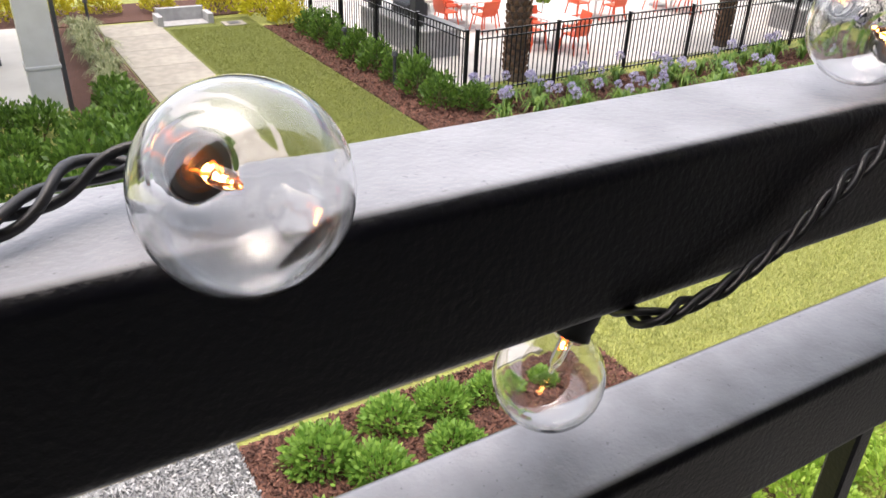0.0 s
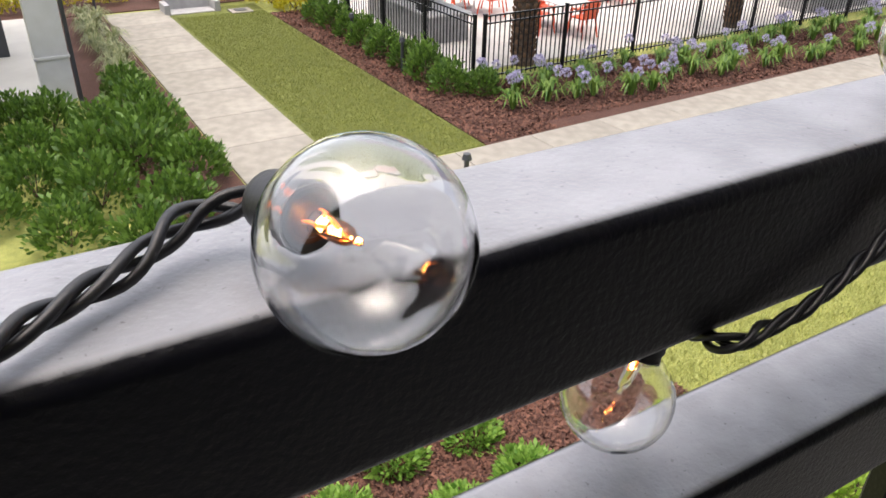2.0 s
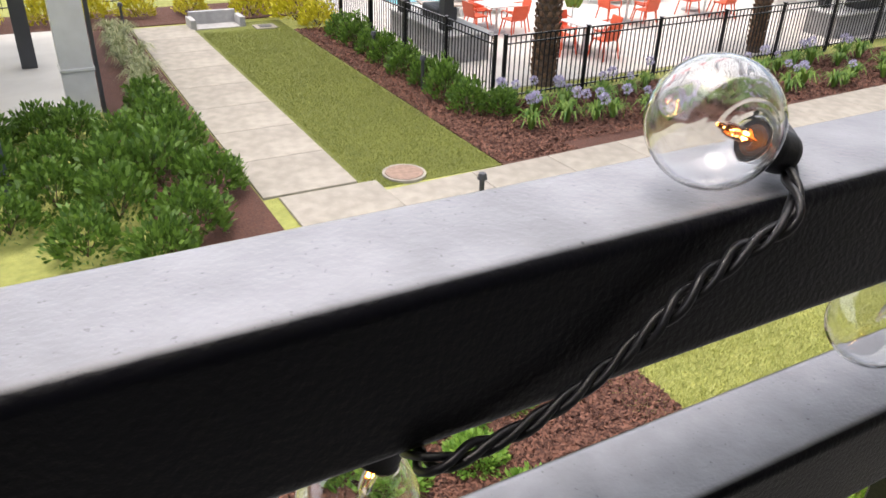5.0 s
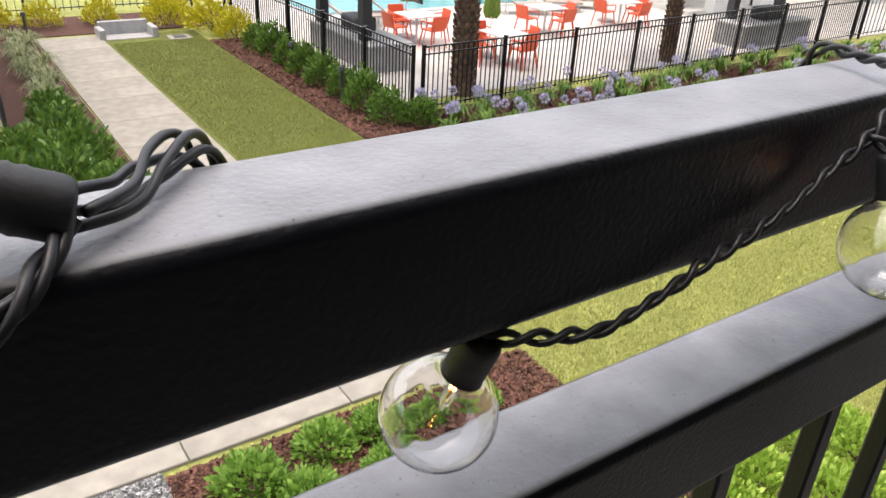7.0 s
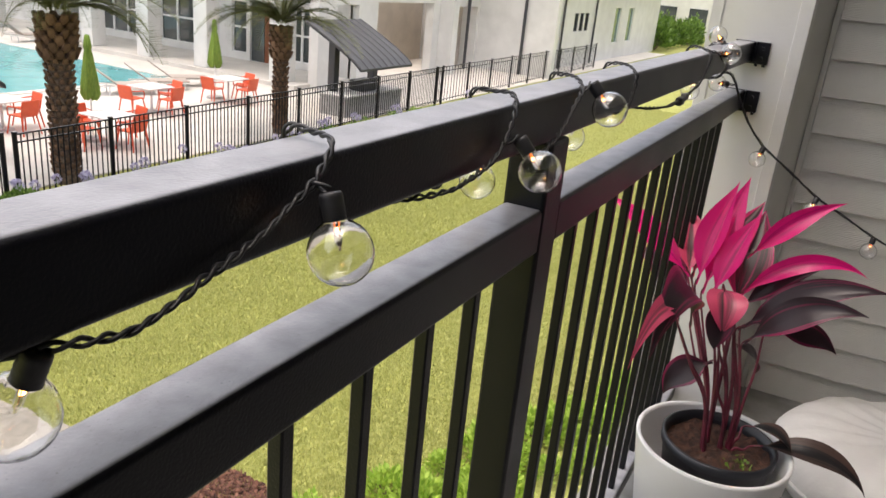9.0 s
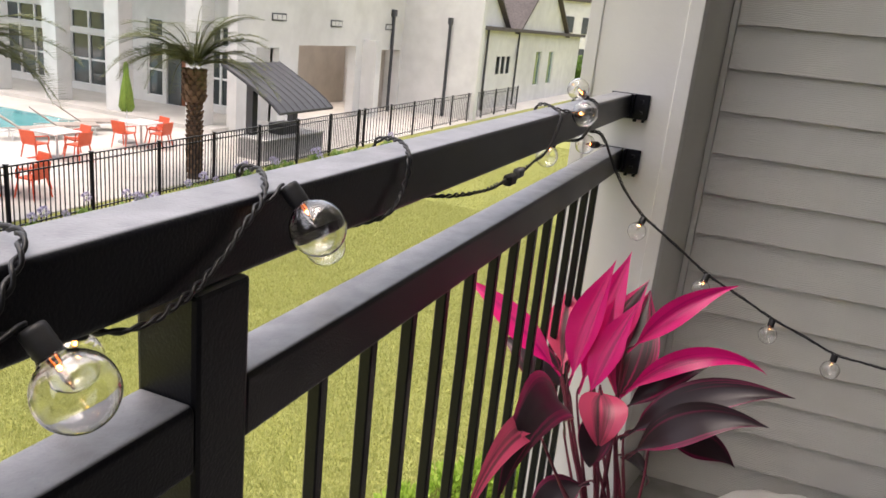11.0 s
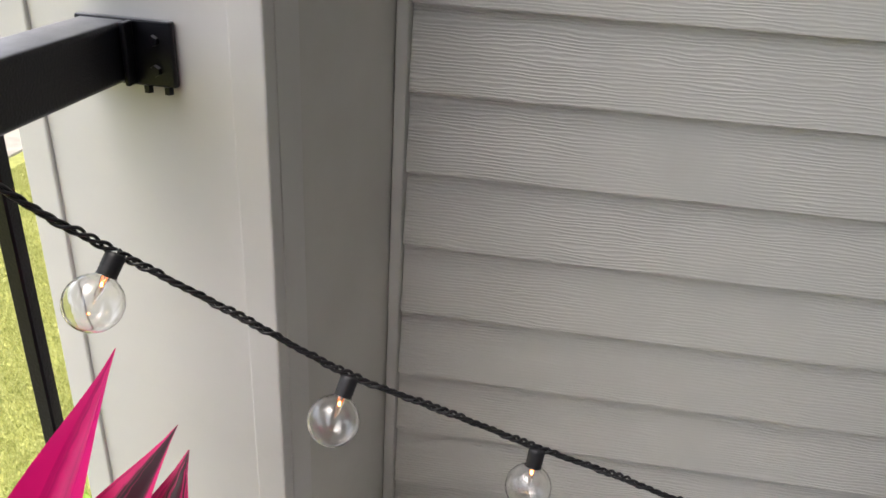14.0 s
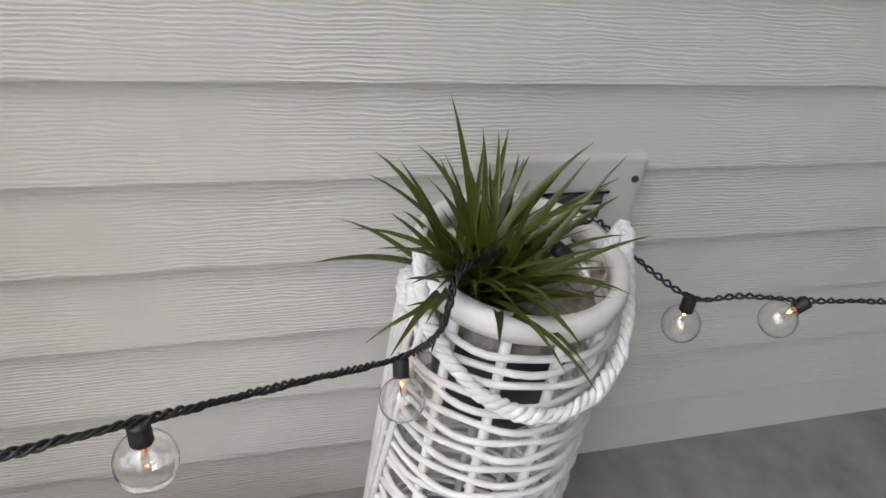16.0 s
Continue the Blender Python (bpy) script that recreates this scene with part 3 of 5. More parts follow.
def globe_bulb():
    t = thing("globe_bulb", "clear glass globe bulb with lit filament and black socket", "light bulb", "globe bulbs on the string")
    outer, inner = [], []
    for k in range(37):
        a = math.radians(-90 + k * (90 + 63) / 36)
        ripple = 1 + (0.010 * math.sin((math.degrees(a) - 44) * 0.95) if a > math.radians(44) else 0)
        outer.append((max(GLOBE_R * math.cos(a) * ripple, 1e-5), GLOBE_R * math.sin(a) * ripple))
    outer += [(0.0074, 0.0171), (0.0066, 0.0176), (0.0069, 0.0181), (0.0062, 0.0190)]
    for r, z in outer[::-1]:
        nub = 0.0004 * max(0.0, 1 - r / 0.0042) if z < 0 else 0.0
        inner.append((max(r - 0.00055, 0.5e-5), z * 0.972 + nub))
    bm = lathe(bmesh.new(), outer + inner, 40)
    bmesh.ops.remove_doubles(bm, verts=bm.verts, dist=3e-5)
    bmesh.ops.recalc_face_normals(bm, faces=bm.faces)
    g = part("globe", bm, GLASS, t, "thin clear glass globe", True)
    g.visible_shadow = False
    bm = bmesh.new()
    lathe(bm, [(0.0001, 0.0185), (0.0062, 0.0176), (0.0066, 0.0186), (0.0063, 0.0200), (0.0067, 0.0214), (0.0063, 0.0228), (0.0067, 0.0242), (0.0065, 0.0256),
               (0.0066, 0.0300), (0.0064, 0.0322), (0.0056, 0.0332), (0.0001, 0.0335)], 28)
    part("socket", bm, RUBBER, t, "ribbed black plastic socket", True)
    bm = bmesh.new()
    lathe(bm, [(0.0001, 0.0010), (0.0007, 0.0016), (0.0009, 0.0026), (0.0008, 0.0034), (0.0017, 0.0050), (0.0021, 0.0070), (0.0022, 0.0120), (0.0026, 0.0155), (0.0034, 0.0180), (0.0040, 0.0192), (0.0001, 0.0194)], 16)
    s = part("stem", bm, STEMGLASS, t, "pointed glass inner tube", True)
    s.visible_shadow = False
    pts = [Vector((0.0005 * math.cos(k * 1.9), 0.0005 * math.sin(k * 1.9), 0.0136 - 0.00014 * k)) for k in range(16)]
    part("filament", sweep(bmesh.new(), pts, 0.00028, 5), GLOW, t, "glowing white-hot filament")
    # added glowing legs stand in for the orange halo round the hot core
    for side in (-1, 1):
        pts = smooth_path([(side * 0.0013, 0, 0.0172), (side * 0.0011, 0.0003, 0.0150), (side * 0.0008, 0, 0.0138), (side * 0.0005, 0.0002, 0.0126 - 0.0022 * (side > 0))], 4)
        part("halo_leg", sweep(bmesh.new(), pts, 0.00022, 5), HALO_GLOW, t, "dim orange leg, glowing as the halo round the filament")
    bm = bmesh.new()
    cyl(bm, (0.0016, 0, 0.0195), (0.0010, 0, 0.0138), 0.0002, seg=5)
    cyl(bm, (-0.0016, 0, 0.0195), (-0.0004, 0, 0.0078), 0.0002, seg=5)
    part("lead_wire", bm, COPPER, t)
    bm = bmesh.new()
    lathe(bm, [(0.0001, 0.0176), (0.0014, 0.0174), (0.0021, 0.0180), (0.0029, 0.0174), (0.0036, 0.0181), (0.0044, 0.0175), (0.0051, 0.0182), (0.0058, 0.0178), (0.0061, 0.0187), (0.0001, 0.0189)], 24)
    part("base_disc", bm, BASE_BROWN, t, "", True)
    return t


def aim(p, d):
    return Matrix.Translation(p) @ Vector(d).to_track_quat("Z", "Y").to_matrix().to_4x4()


BULBS = [((0.140, -0.0105, 1.0835), (-0.16, 0.98, -0.14)), ((0.244, 0.026, 0.981), (0.30, -0.10, 0.95)), ((0.3445, 0.0122, 1.0882), (0.90, -0.05, -0.40)),
         ((0.466, 0.016, 0.985), (0.20, -0.30, 0.92)), ((0.628, -0.027, 1.021), (0.05, 0.30, 0.95)), ((0.908, -0.032, 1.016), (-0.10, 0.62, 0.74)),
         ((0.988, 0.062, 0.972), (0.05, -0.2, 1.0)), ((1.100, -0.029, 1.047), (-0.10, 0.62, 0.70)), ((1.263, 0.062, 0.978), (0.1, -0.1, 1.0)),
         ((1.795, -0.036, 1.072), (0.75, 0.60, -0.10)), ((1.995, 0.025, 1.091), (0.88, -0.25, -0.42)), ((1.925, 0.045, 0.982), (0.1, -0.3, 0.95)),
         ((2.108, 0.024, 0.986), (0.80, -0.55, -0.05)), ((2.190, -0.086, 0.822), (0.60, -0.20, 0.75)),
         ]
BULBS += [((2.240, -0.222, 0.719), (0.55, -0.20, 0.80)), ((2.296, -0.364, 0.637), (0.30, -0.1, 0.95)), ((2.326, -0.493, 0.583), (0.2, -0.1, 1.0)),
         ((2.395, -0.637, 0.549), (0.0, 0.05, 1.0)), ((2.492, -0.814, 0.469), (0.55, 0.02, 0.80)), ((2.53, -0.962, 0.562), (0.2, 0.6, 0.4)),
         ((2.556, -1.098, 0.468), (0.0, 0.05, 1.0)), ((2.545, -1.196, 0.476), (0.0, -0.75, 0.65)), ((2.52, -1.42, 0.46), (0.0, 0.05, 1.0))]
first = globe_bulb()
first.matrix_basis = aim(*BULBS[0])
for p, d in BULBS[1:]:
    copy_thing(first, aim(p, d))


def end_of(i):
    return tuple(Vector(BULBS[i][0]) + Vector(BULBS[i][1]).normalized() * 0.0338)


# ---- cords ----


def cord(label, runs):
    """Twisted cord in runs; a run is its points, the number of strands and how loosely they lie."""
    t = thing("string_light_cord", label, "cord")
    for points, n, off, pitch in runs:
        for bm in strands(points, n, 0.00125, off, pitch):
            part("wire", bm, WIRE, t, "", True)
    return t


cord("black twisted string-light cord wound round the top rail", [
    (((0.015, -0.007, 1.040), (0.045, -0.007, 1.060), (0.070, -0.003, 1.0715), (0.086, 0.007, 1.0722), (0.104, 0.018, 1.0730), (0.120, 0.0275, 1.0755), end_of(0)), 3, 0.0020, 0.034),
    ((end_of(1), (0.251, -0.003, 1.0185), (0.268, -0.0055, 1.0205), (0.285, -0.006, 1.0250), (0.304, -0.006, 1.0325), (0.321, -0.006, 1.0445), (0.342, -0.006, 1.056), (0.362, -0.006, 1.066), end_of(2)), 3, 0.0017, 0.030),
    ((end_of(2), (0.387, 0.019, 1.0722), (0.396, 0.031, 1.0735), (0.409, 0.044, 1.0715), (0.419, 0.050, 1.052), (0.440, 0.049, 1.022), (0.452, 0.030, 1.0145), end_of(3)), 4, 0.0030, 0.11),
    ((end_of(3), (0.482, -0.001, 1.0170), (0.505, -0.006, 1.0145), (0.528, -0.006, 1.0178), (0.553, -0.006, 1.0260), (0.588, -0.006, 1.0358), (0.612, -0.006, 1.047), (0.628, -0.007, 1.056), (0.640, -0.006, 1.066), (0.652, 0.000, 1.0745), (0.664, 0.022, 1.0735), (0.668, 0.044, 1.071), (0.672, 0.051, 1.040), (0.690, 0.049, 1.018)), 2, 0.00135, 0.021),
    (((0.628, -0.007, 1.056), end_of(4)), 2, 0.0014, 0.03),
    (((0.690, 0.049, 1.018), (0.740, 0.020, 1.0145), (0.790, -0.005, 1.017), (0.832, -0.006, 1.021), (0.868, -0.007, 1.030), (0.888, -0.007, 1.046), (0.900, -0.006, 1.062), (0.915, 0.004, 1.0745), (0.925, 0.026, 1.0735), (0.922, 0.045, 1.071), (0.935, 0.052, 1.040), (0.950, 0.046, 1.014)), 2, 0.00135, 0.021),
    (((0.880, -0.007, 1.040), end_of(5)), 2, 0.0014, 0.03),
    (((0.800, 0.010, 1.0148), (0.90, 0.040, 1.013), end_of(6)), 2, 0.0014, 0.03),
    (((0.950, 0.046, 1.014), (0.965, 0.000, 1.0155), (1.000, -0.006, 1.022), (1.035, -0.006, 1.038), (1.055, -0.006, 1.054), (1.072, -0.005, 1.066), (1.095, 0.010, 1.0745), (1.115, 0.032, 1.0735), (1.118, 0.046, 1.070), (1.130, 0.052, 1.04), (1.16, 0.046, 1.014)), 2, 0.00135, 0.021),
    (((1.070, -0.005, 1.064), end_of(7)), 2, 0.0014, 0.03),
    (((1.16, 0.046, 1.014), (1.21, 0.02, 1.0145), end_of(8)), 2, 0.0016, 0.03),
    (((1.21, 0.02, 1.0145), (1.245, -0.006, 1.024), (1.275, -0.006, 1.046), (1.280, -0.005, 1.066), (1.300, 0.012, 1.0745), (1.315, 0.034, 1.0735), (1.318, 0.048, 1.066), (1.33, 0.050, 1.03), (1.38, 0.02, 1.012), (1.46, -0.008, 1.008), (1.555, -0.009, 1.008)), 2, 0.00135, 0.021),
    (((1.605, -0.009, 1.010), (1.660, -0.007, 1.0145), (1.722, -0.006, 1.022), (1.765, -0.006, 1.044), (1.780, -0.005, 1.066), (1.800, 0.014, 1.0745), (1.822, 0.040, 1.0735), (1.828, 0.050, 1.055), (1.84, 0.050, 1.02), (1.86, 0.03, 1.0145), end_of(11)), 2, 0.00135, 0.021),
    (((1.797, 0.010, 1.0735), end_of(9)), 2, 0.0014, 0.03),
    ((end_of(11), (1.950, 0.005, 1.012), (1.970, -0.006, 1.028), (1.995, -0.006, 1.050), (2.018, -0.005, 1.068), end_of(10), (2.060, 0.030, 1.0735), (2.070, 0.049, 1.062), (2.085, 0.050, 1.02), (2.10, 0.02, 1.0125), (2.118, -0.004, 1.004), (2.150, -0.030, 0.945), (2.178, -0.058, 0.893), end_of(13)), 3, 0.0019, 0.028),
    (((2.130, -0.010, 0.985), end_of(12)), 2, 0.0014, 0.03),
])
swag = [end_of(i) for i in (13, 14, 15, 16, 17, 18)]
swag2 = []
for a, b in zip(swag, swag[1:]):
    swag2 += [a, tuple(Vector(a).lerp(Vector(b), 0.5) + Vector((0, 0, 0.0005)))]
swag2 += [swag[-1], (2.475, -0.829, 0.559), (2.508, -0.851, 0.589), (2.555, -0.93, 0.572)]
cord("black twisted string-light cord hanging in a swag past the wall", [
    (swag2, 3, 0.0017, 0.022),
    (((2.555, -0.93, 0.572), end_of(19)), 2, 0.0014, 0.03),
    (((2.555, -0.93, 0.572), (2.60, -1.00, 0.56), (2.585, -1.035, 0.535), end_of(20), (2.553, -1.15, 0.502), end_of(21), (2.535, -1.32, 0.498), end_of(22), (2.50, -1.60, 0.52)), 2, 0.0019, 0.022),
])
plug = thing("cord_plug", "black plug and socket joining two string-light cords", "plug")
part("link_wire", cyl(bmesh.new(), (1.574, -0.0095, 1.0065), (1.584, -0.009, 1.0095), 0.0016, seg=6), WIRE, plug)
part("plug_body", box(bmesh.new(), (1.548, -0.015, 1.000), (1.574, -0.004, 1.013), 0.003), RUBBER, plug)
part("plug_cap", box(bmesh.new(), (1.584, -0.014, 1.004), (1.606, -0.004, 1.016), 0.003), TAPE, plug, "grey translucent end cap")

# ---- cordyline in its pots ----
PX, PY, PZ = 1.895, -0.160, 0.0
planter = thing("planter", "white tapered plastic planter standing beside the railing", "planter", at=(PX, PY, PZ))
part("shell", lathe(bmesh.new(), [(0.0001, 0.0), (0.128, 0.0), (0.134, 0.006), (0.166, 0.244), (0.166, 0.250), (0.158, 0.250), (0.155, 0.243), (0.128, 0.03), (0.0001, 0.03)], 64), POT_WHITE, planter, "", True)
nursery = thing("nursery_pot", "black plastic nursery pot set inside the white planter", "pot", at=(PX + 0.012, PY - 0.010, 0.03))
part("shell", lathe(bmesh.new(), [(0.0001, 0.0), (0.092, 0.0), (0.117, 0.200), (0.122, 0.202), (0.123, 0.222), (0.116, 0.224), (0.113, 0.20), (0.092, 0.01), (0.0001, 0.01)], 56), POT_BLACK, nursery, "", True)
bm = bmesh.new()
lathe(bm, [(0.0001, 0.196)] + [(r, 0.196) for r in (0.02, 0.04, 0.06, 0.08, 0.1, 0.1135)], 40)
for v in bm.verts:
    v.co.z += 0.014 * noise.noise(v.co * 30) + 0.008 * noise.noise(v.co * 90)
part("soil", bm, SOIL, nursery, "reddish brown potting soil", True)


def leaf_blade(length, width, bend, fold=0.25, rise=0.9, roll=0.0, n=18):
    """A lance-shaped leaf from the origin along +x, bending down, folded along its midrib and rolled about it."""
    bm = bmesh.new()
    uvl = bm.loops.layers.uv.new("UVMap")
    rows, x, z, ang = [], 0.0, 0.0, rise
    for i in range(n + 1):
        t = i / n
        stem = 0.13
        w = width * (0.09 * (1 - t) + 0.95 * max(0.0, math.sin(math.pi * min(1, max(0.0, (t - stem) / (1 - stem))) ** 0.72)) ** 1.2) if t > stem else width * 0.09
        if i == n:
            w = width * 0.01
        row = []
        for k in range(5):
            u = k / 4 - 0.5
            y = u * w
            zz = abs(u) * 2 * fold * w * 0.5 + 0.035 * w * math.sin(9 * t + 2 * k)
            c, s = math.cos(radians(roll)), math.sin(radians(roll))
            y, zz = y * c - zz * s, y * s + zz * c
            row.append((bm.verts.new((x - zz * math.sin(ang), y, z + zz * math.cos(ang))), (k / 4, t)))
        rows.append(row)
        x += math.cos(ang) * length / n
        z += math.sin(ang) * length / n
        ang -= bend / n * (0.4 + 1.2 * t)
    for a, b in zip(rows, rows[1:]):
        for k in range(4):
            f = bm.faces.new((a[k][0], a[k + 1][0], b[k + 1][0], b[k][0]))
            for loop, q in zip(f.loops, (a[k], a[k + 1], b[k + 1], b[k])):
                loop[uvl].uv = q[1]
    return bm


cordyline = thing("cordyline", "potted cordyline with magenta young leaves and dark purple old ones", "plant", at=(PX + 0.02, PY - 0.005, 0.222))
# root, heading, length, width, rise, bend, fold, roll
YOUNG_LEAVES = [
    ((0.065, 0.123, 0.341), -15, 0.249, 0.071, 1.15, 0.15, 0.7, -10),
    ((0.115, 0.112, 0.305), -9, 0.308, 0.069, 0.99, 0.15, 0.6, 0),
    ((0.045, 0.084, 0.332), -37, 0.203, 0.062, 1.20, 0.2, 0.5, 10),
    ((0.115, 0.086, 0.326), 1, 0.179, 0.084, 1.08, 0.1, 0.4, 0),
    ((0.065, 0.141, 0.356), 84, 0.257, 0.053, 0.71, 0.4, 0.5, -60),
    ((0.115, 0.037, 0.412), -65, 0.234, 0.046, 0.90, 0.6, 0.6, 55),
    ((0.105, 0.038, 0.322), -72, 0.295, 0.042, 0.89, 1.6, 0.5, 50)]
MARGIN_LEAVES = [
    ((0.105, 0.039, 0.292), -2, 0.265, 0.100, 0.93, 0.3, 0.3, 5),
    ((0.145, 0.093, 0.348), -21, 0.218, 0.067, 0.88, 0.2, 0.4, 0)]
OLD_LEAVES = [
    ((0.056, 0.115, 0.246), 178, 0.468, 0.093, 1.02, 2.4, 0.25, -40),
    ((-0.015, 0.045, 0.208), 116, 0.133, 0.068, -0.32, 1.3, 0.3, -45),
    ((0.115, 0.134, 0.304), 79, 0.170, 0.071, 0.56, 0.5, 0.35, -55),
    ((0.075, 0.017, 0.259), -84, 0.319, 0.071, 0.87, 1.0, 0.35, 45),
    ((0.035, -0.004, 0.249), -87, 0.259, 0.071, 0.95, 1.2, 0.35, 50),
    ((0.105, 0.028, 0.298), -68, 0.204, 0.046, 0.85, 0.6, 0.5, 50),
    ((0.085, -0.044, 0.279), -78, 0.151, 0.058, 0.14, 1.0, 0.35, 50),
    ((0.115, 0.010, 0.251), -73, 0.196, 0.064, 0.78, 0.9, 0.35, 45),
    ((0.035, 0.057, 0.330), -172, 0.122, 0.062, -0.37, 2.0, 0.3, -10),
    ((0.105, 0.013, 0.206), -51, 0.105, 0.057, -0.27, 1.6, 0.3, 20)]
PALE_LEAVES = [
    ((0.115, 0.149, 0.337), 15, 0.216, 0.084, 0.60, 0.2, 0.4, 0),
    ((0.145, 0.144, 0.328), 7, 0.202, 0.061, 0.63, 0.2, 0.4, 0),
    ((0.065, 0.066, 0.349), -163, 0.131, 0.086, 0.07, 2.2, 0.3, 0),
    ((-0.084, 0.120, 0.296), 176, 0.384, 0.044, 0.81, 2.0, 0.35, -45),
    ((-0.103, 0.125, 0.321), 177, 0.216, 0.046, 0.86, 1.6, 0.35, -40)]
WITHERED_LEAVES = [((0.03, -0.075, 0.02), -88, 0.26, 0.062, 0.40, 1.6, 0.3, 25), ((0.05, -0.05, 0.05), -110, 0.12, 0.05, 0.5, 1.7, 0.4, 0)]
FOOTS = ((-0.028, 0.018), (0.0, -0.012), (0.02, 0.02), (0.008, -0.026))
leaf_no = 0
for leaf_set, mt in ((YOUNG_LEAVES, PINK_LEAF), (MARGIN_LEAVES, MARGIN_LEAF), (OLD_LEAVES, DARK_LEAF), (PALE_LEAVES, PALE_LEAF), (WITHERED_LEAVES, DEAD_LEAF)):
    for root, head, ln, wd, rise, bend, fold, roll in leaf_set:
        lf = part("leaf", leaf_blade(ln, wd, bend, fold, rise, roll), mt, cordyline, "", True)
        lf.matrix_basis = Matrix.Translation(root) @ Matrix.Rotation(radians(head), 4, "Z")
        foot = FOOTS[0] if root[1] > 0.11 else FOOTS[3] if root[1] < 0.02 else FOOTS[1 + leaf_no % 2]
        h = root[2]
        toward = Vector((math.cos(radians(head)) * math.cos(rise), math.sin(radians(head)) * math.cos(rise), math.sin(rise))) * 0.02
        trunk_top = Vector((foot[0] * 0.9 + root[0] * 0.15, foot[1] * 0.9 + root[1] * 0.2, h * 0.42))
        pts = smooth_path([(foot[0] + 0.004 * math.sin(leaf_no), foot[1] + 0.004 * math.cos(leaf_no), -0.02), trunk_top, (trunk_top + Vector(root)) * 0.5 + Vector((0, 0, -0.006)), Vector(root) - toward * 0.4, Vector(root) + toward], 6)
        part("stalk", sweep(bmesh.new(), pts, 0.0036, 8, lambda q: 1.15 - 0.75 * q), STALK, cordyline, "", True)
        leaf_no += 1
bm = bmesh.new()
sprout_rnd = random.Random(8)
for k in range(70):
    a, r = sprout_rnd.uniform(0, 6.28), sprout_rnd.uniform(0.0, 0.028)
    q = Vector((-0.035 + r * math.cos(a), -0.055 + r * math.sin(a), -0.002))
    d = Vector((sprout_rnd.uniform(-1, 1), sprout_rnd.uniform(-1, 1), 1.2)).normalized() * sprout_rnd.uniform(0.006, 0.016)
    s = d.cross(Vector((0, 0, 1))).normalized() * 0.0016
    bm.faces.new([bm.verts.new(v) for v in (q - s, q + s, q + d + s * 1.6, q + d - s * 1.6)])
part("moss_sprout", bm, FERN, cordyline, "small green weeds on the soil")

# ---- floor cushion ----
cushion = thing("floor_cushion", "round white wrinkled fabric floor cushion by the wall", "cushion", at=(2.345, -0.60, 0.0))
bm = bmesh.new()
prof = [(0.0001, 0.0), (0.26, 0.0), (0.305, 0.015), (0.328, 0.055), (0.326, 0.088), (0.305, 0.118), (0.26, 0.142), (0.2, 0.156), (0.13, 0.164), (0.06, 0.167), (0.0001, 0.167)]
lathe(bm, prof, 72)
for v in bm.verts:
    if v.co.z > 0.03:
        a = math.atan2(v.co.y, v.co.x)
        v.co.z += 0.009 * noise.noise(v.co * 9) + 0.003 * math.sin(a * 17 + 6 * noise.noise(v.co * 5))
part("cover", bm, FABRIC, cushion, "", True)
part("piping", lathe(bmesh.new(), [(0.329 + 0.005 * math.cos(k * math.pi / 4), 0.062 + 0.005 * math.sin(k * math.pi / 4)) for k in range(8)], 72, True), FABRIC, cushion, "", True)

# ---- wicker lantern basket with artificial grass ----
BX, BY, RIM_Z = 2.560, -0.918, 0.560


def basket_r(z):
    return 0.088 + (0.102 - 0.088) * (1 - z / RIM_Z) ** 0.9


basket = thing("wicker_basket", "tall white wicker lantern basket with a rope handle", "basket", at=(BX, BY, 0))
bm = bmesh.new()
lathe(bm, [(0.078, RIM_Z - 0.020), (0.090, RIM_Z - 0.020), (0.093, RIM_Z - 0.010), (0.091, RIM_Z), (0.080, RIM_Z + 0.001), (0.077, RIM_Z - 0.008)], 48, True)
part("rim", bm, WICKER, basket, "white wooden rim", True)
part("base", lathe(bmesh.new(), [(0.0001, 0.0), (0.103, 0.0), (0.106, 0.008), (0.103, 0.016), (0.0001, 0.016)], 48), WICKER, basket, "", True)
for k in range(12):
    a = 2 * math.pi * k / 12 + 0.13
    pts = [Vector((math.cos(a) * (basket_r(z) - 0.005), math.sin(a) * (basket_r(z) - 0.005), z)) for z in (0.01, 0.14, 0.28, 0.42, RIM_Z - 0.012)]
    part("stake", sweep(bmesh.new(), pts, 0.0050, 6), WICKER, basket, "", True)
brnd = random.Random(3)
z, ring_no = 0.03, 0
while z < RIM_Z - 0.03:
    r = basket_r(z)
    tilt, ph = brnd.uniform(-0.006, 0.006), brnd.uniform(0, 6)
    pts = []
    for k in range(49):
        a = 2 * math.pi * k / 48
        wv = 0.0024 * (1 if ring_no % 2 else -1) * math.cos(a * 6 + 0.4)
        pts.append(Vector((math.cos(a) * (r + wv), math.sin(a) * (r + wv), z + tilt * math.sin(a + ph) + 0.0012 * noise.noise((a * 3, z * 40, 0)))))
    part("cane", sweep(bmesh.new(), pts, 0.0034, 6), WICKER, basket, "", True)
    z += 0.0165
    ring_no += 1
# diagonal canes
for k in range(5):
    a0 = math.radians(52) + k * 0.14
    pts = [Vector((math.cos(a0 + 0.5 * s) * (basket_r(0.12 + 0.40 * s) + 0.004), math.sin(a0 + 0.5 * s) * (basket_r(0.12 + 0.40 * s) + 0.004), 0.12 + 0.40 * s)) for s in [i / 12 for i in range(13)]]
    part("cane", sweep(bmesh.new(), pts, 0.0034, 6), WICKER, basket, "", True)


def rope(name, points, radius, pitch, parent, label):
    """A three-strand rope; the strands are parts of their own under the first."""
    lot = strands(points, 3, radius * 0.56, radius * 0.52, pitch, 0.004, 6)
    first_strand = part(name, lot[0], ROPE, parent, label, True)
    for b in lot[1:]:
        part("strand", b, ROPE, first_strand, "", True)


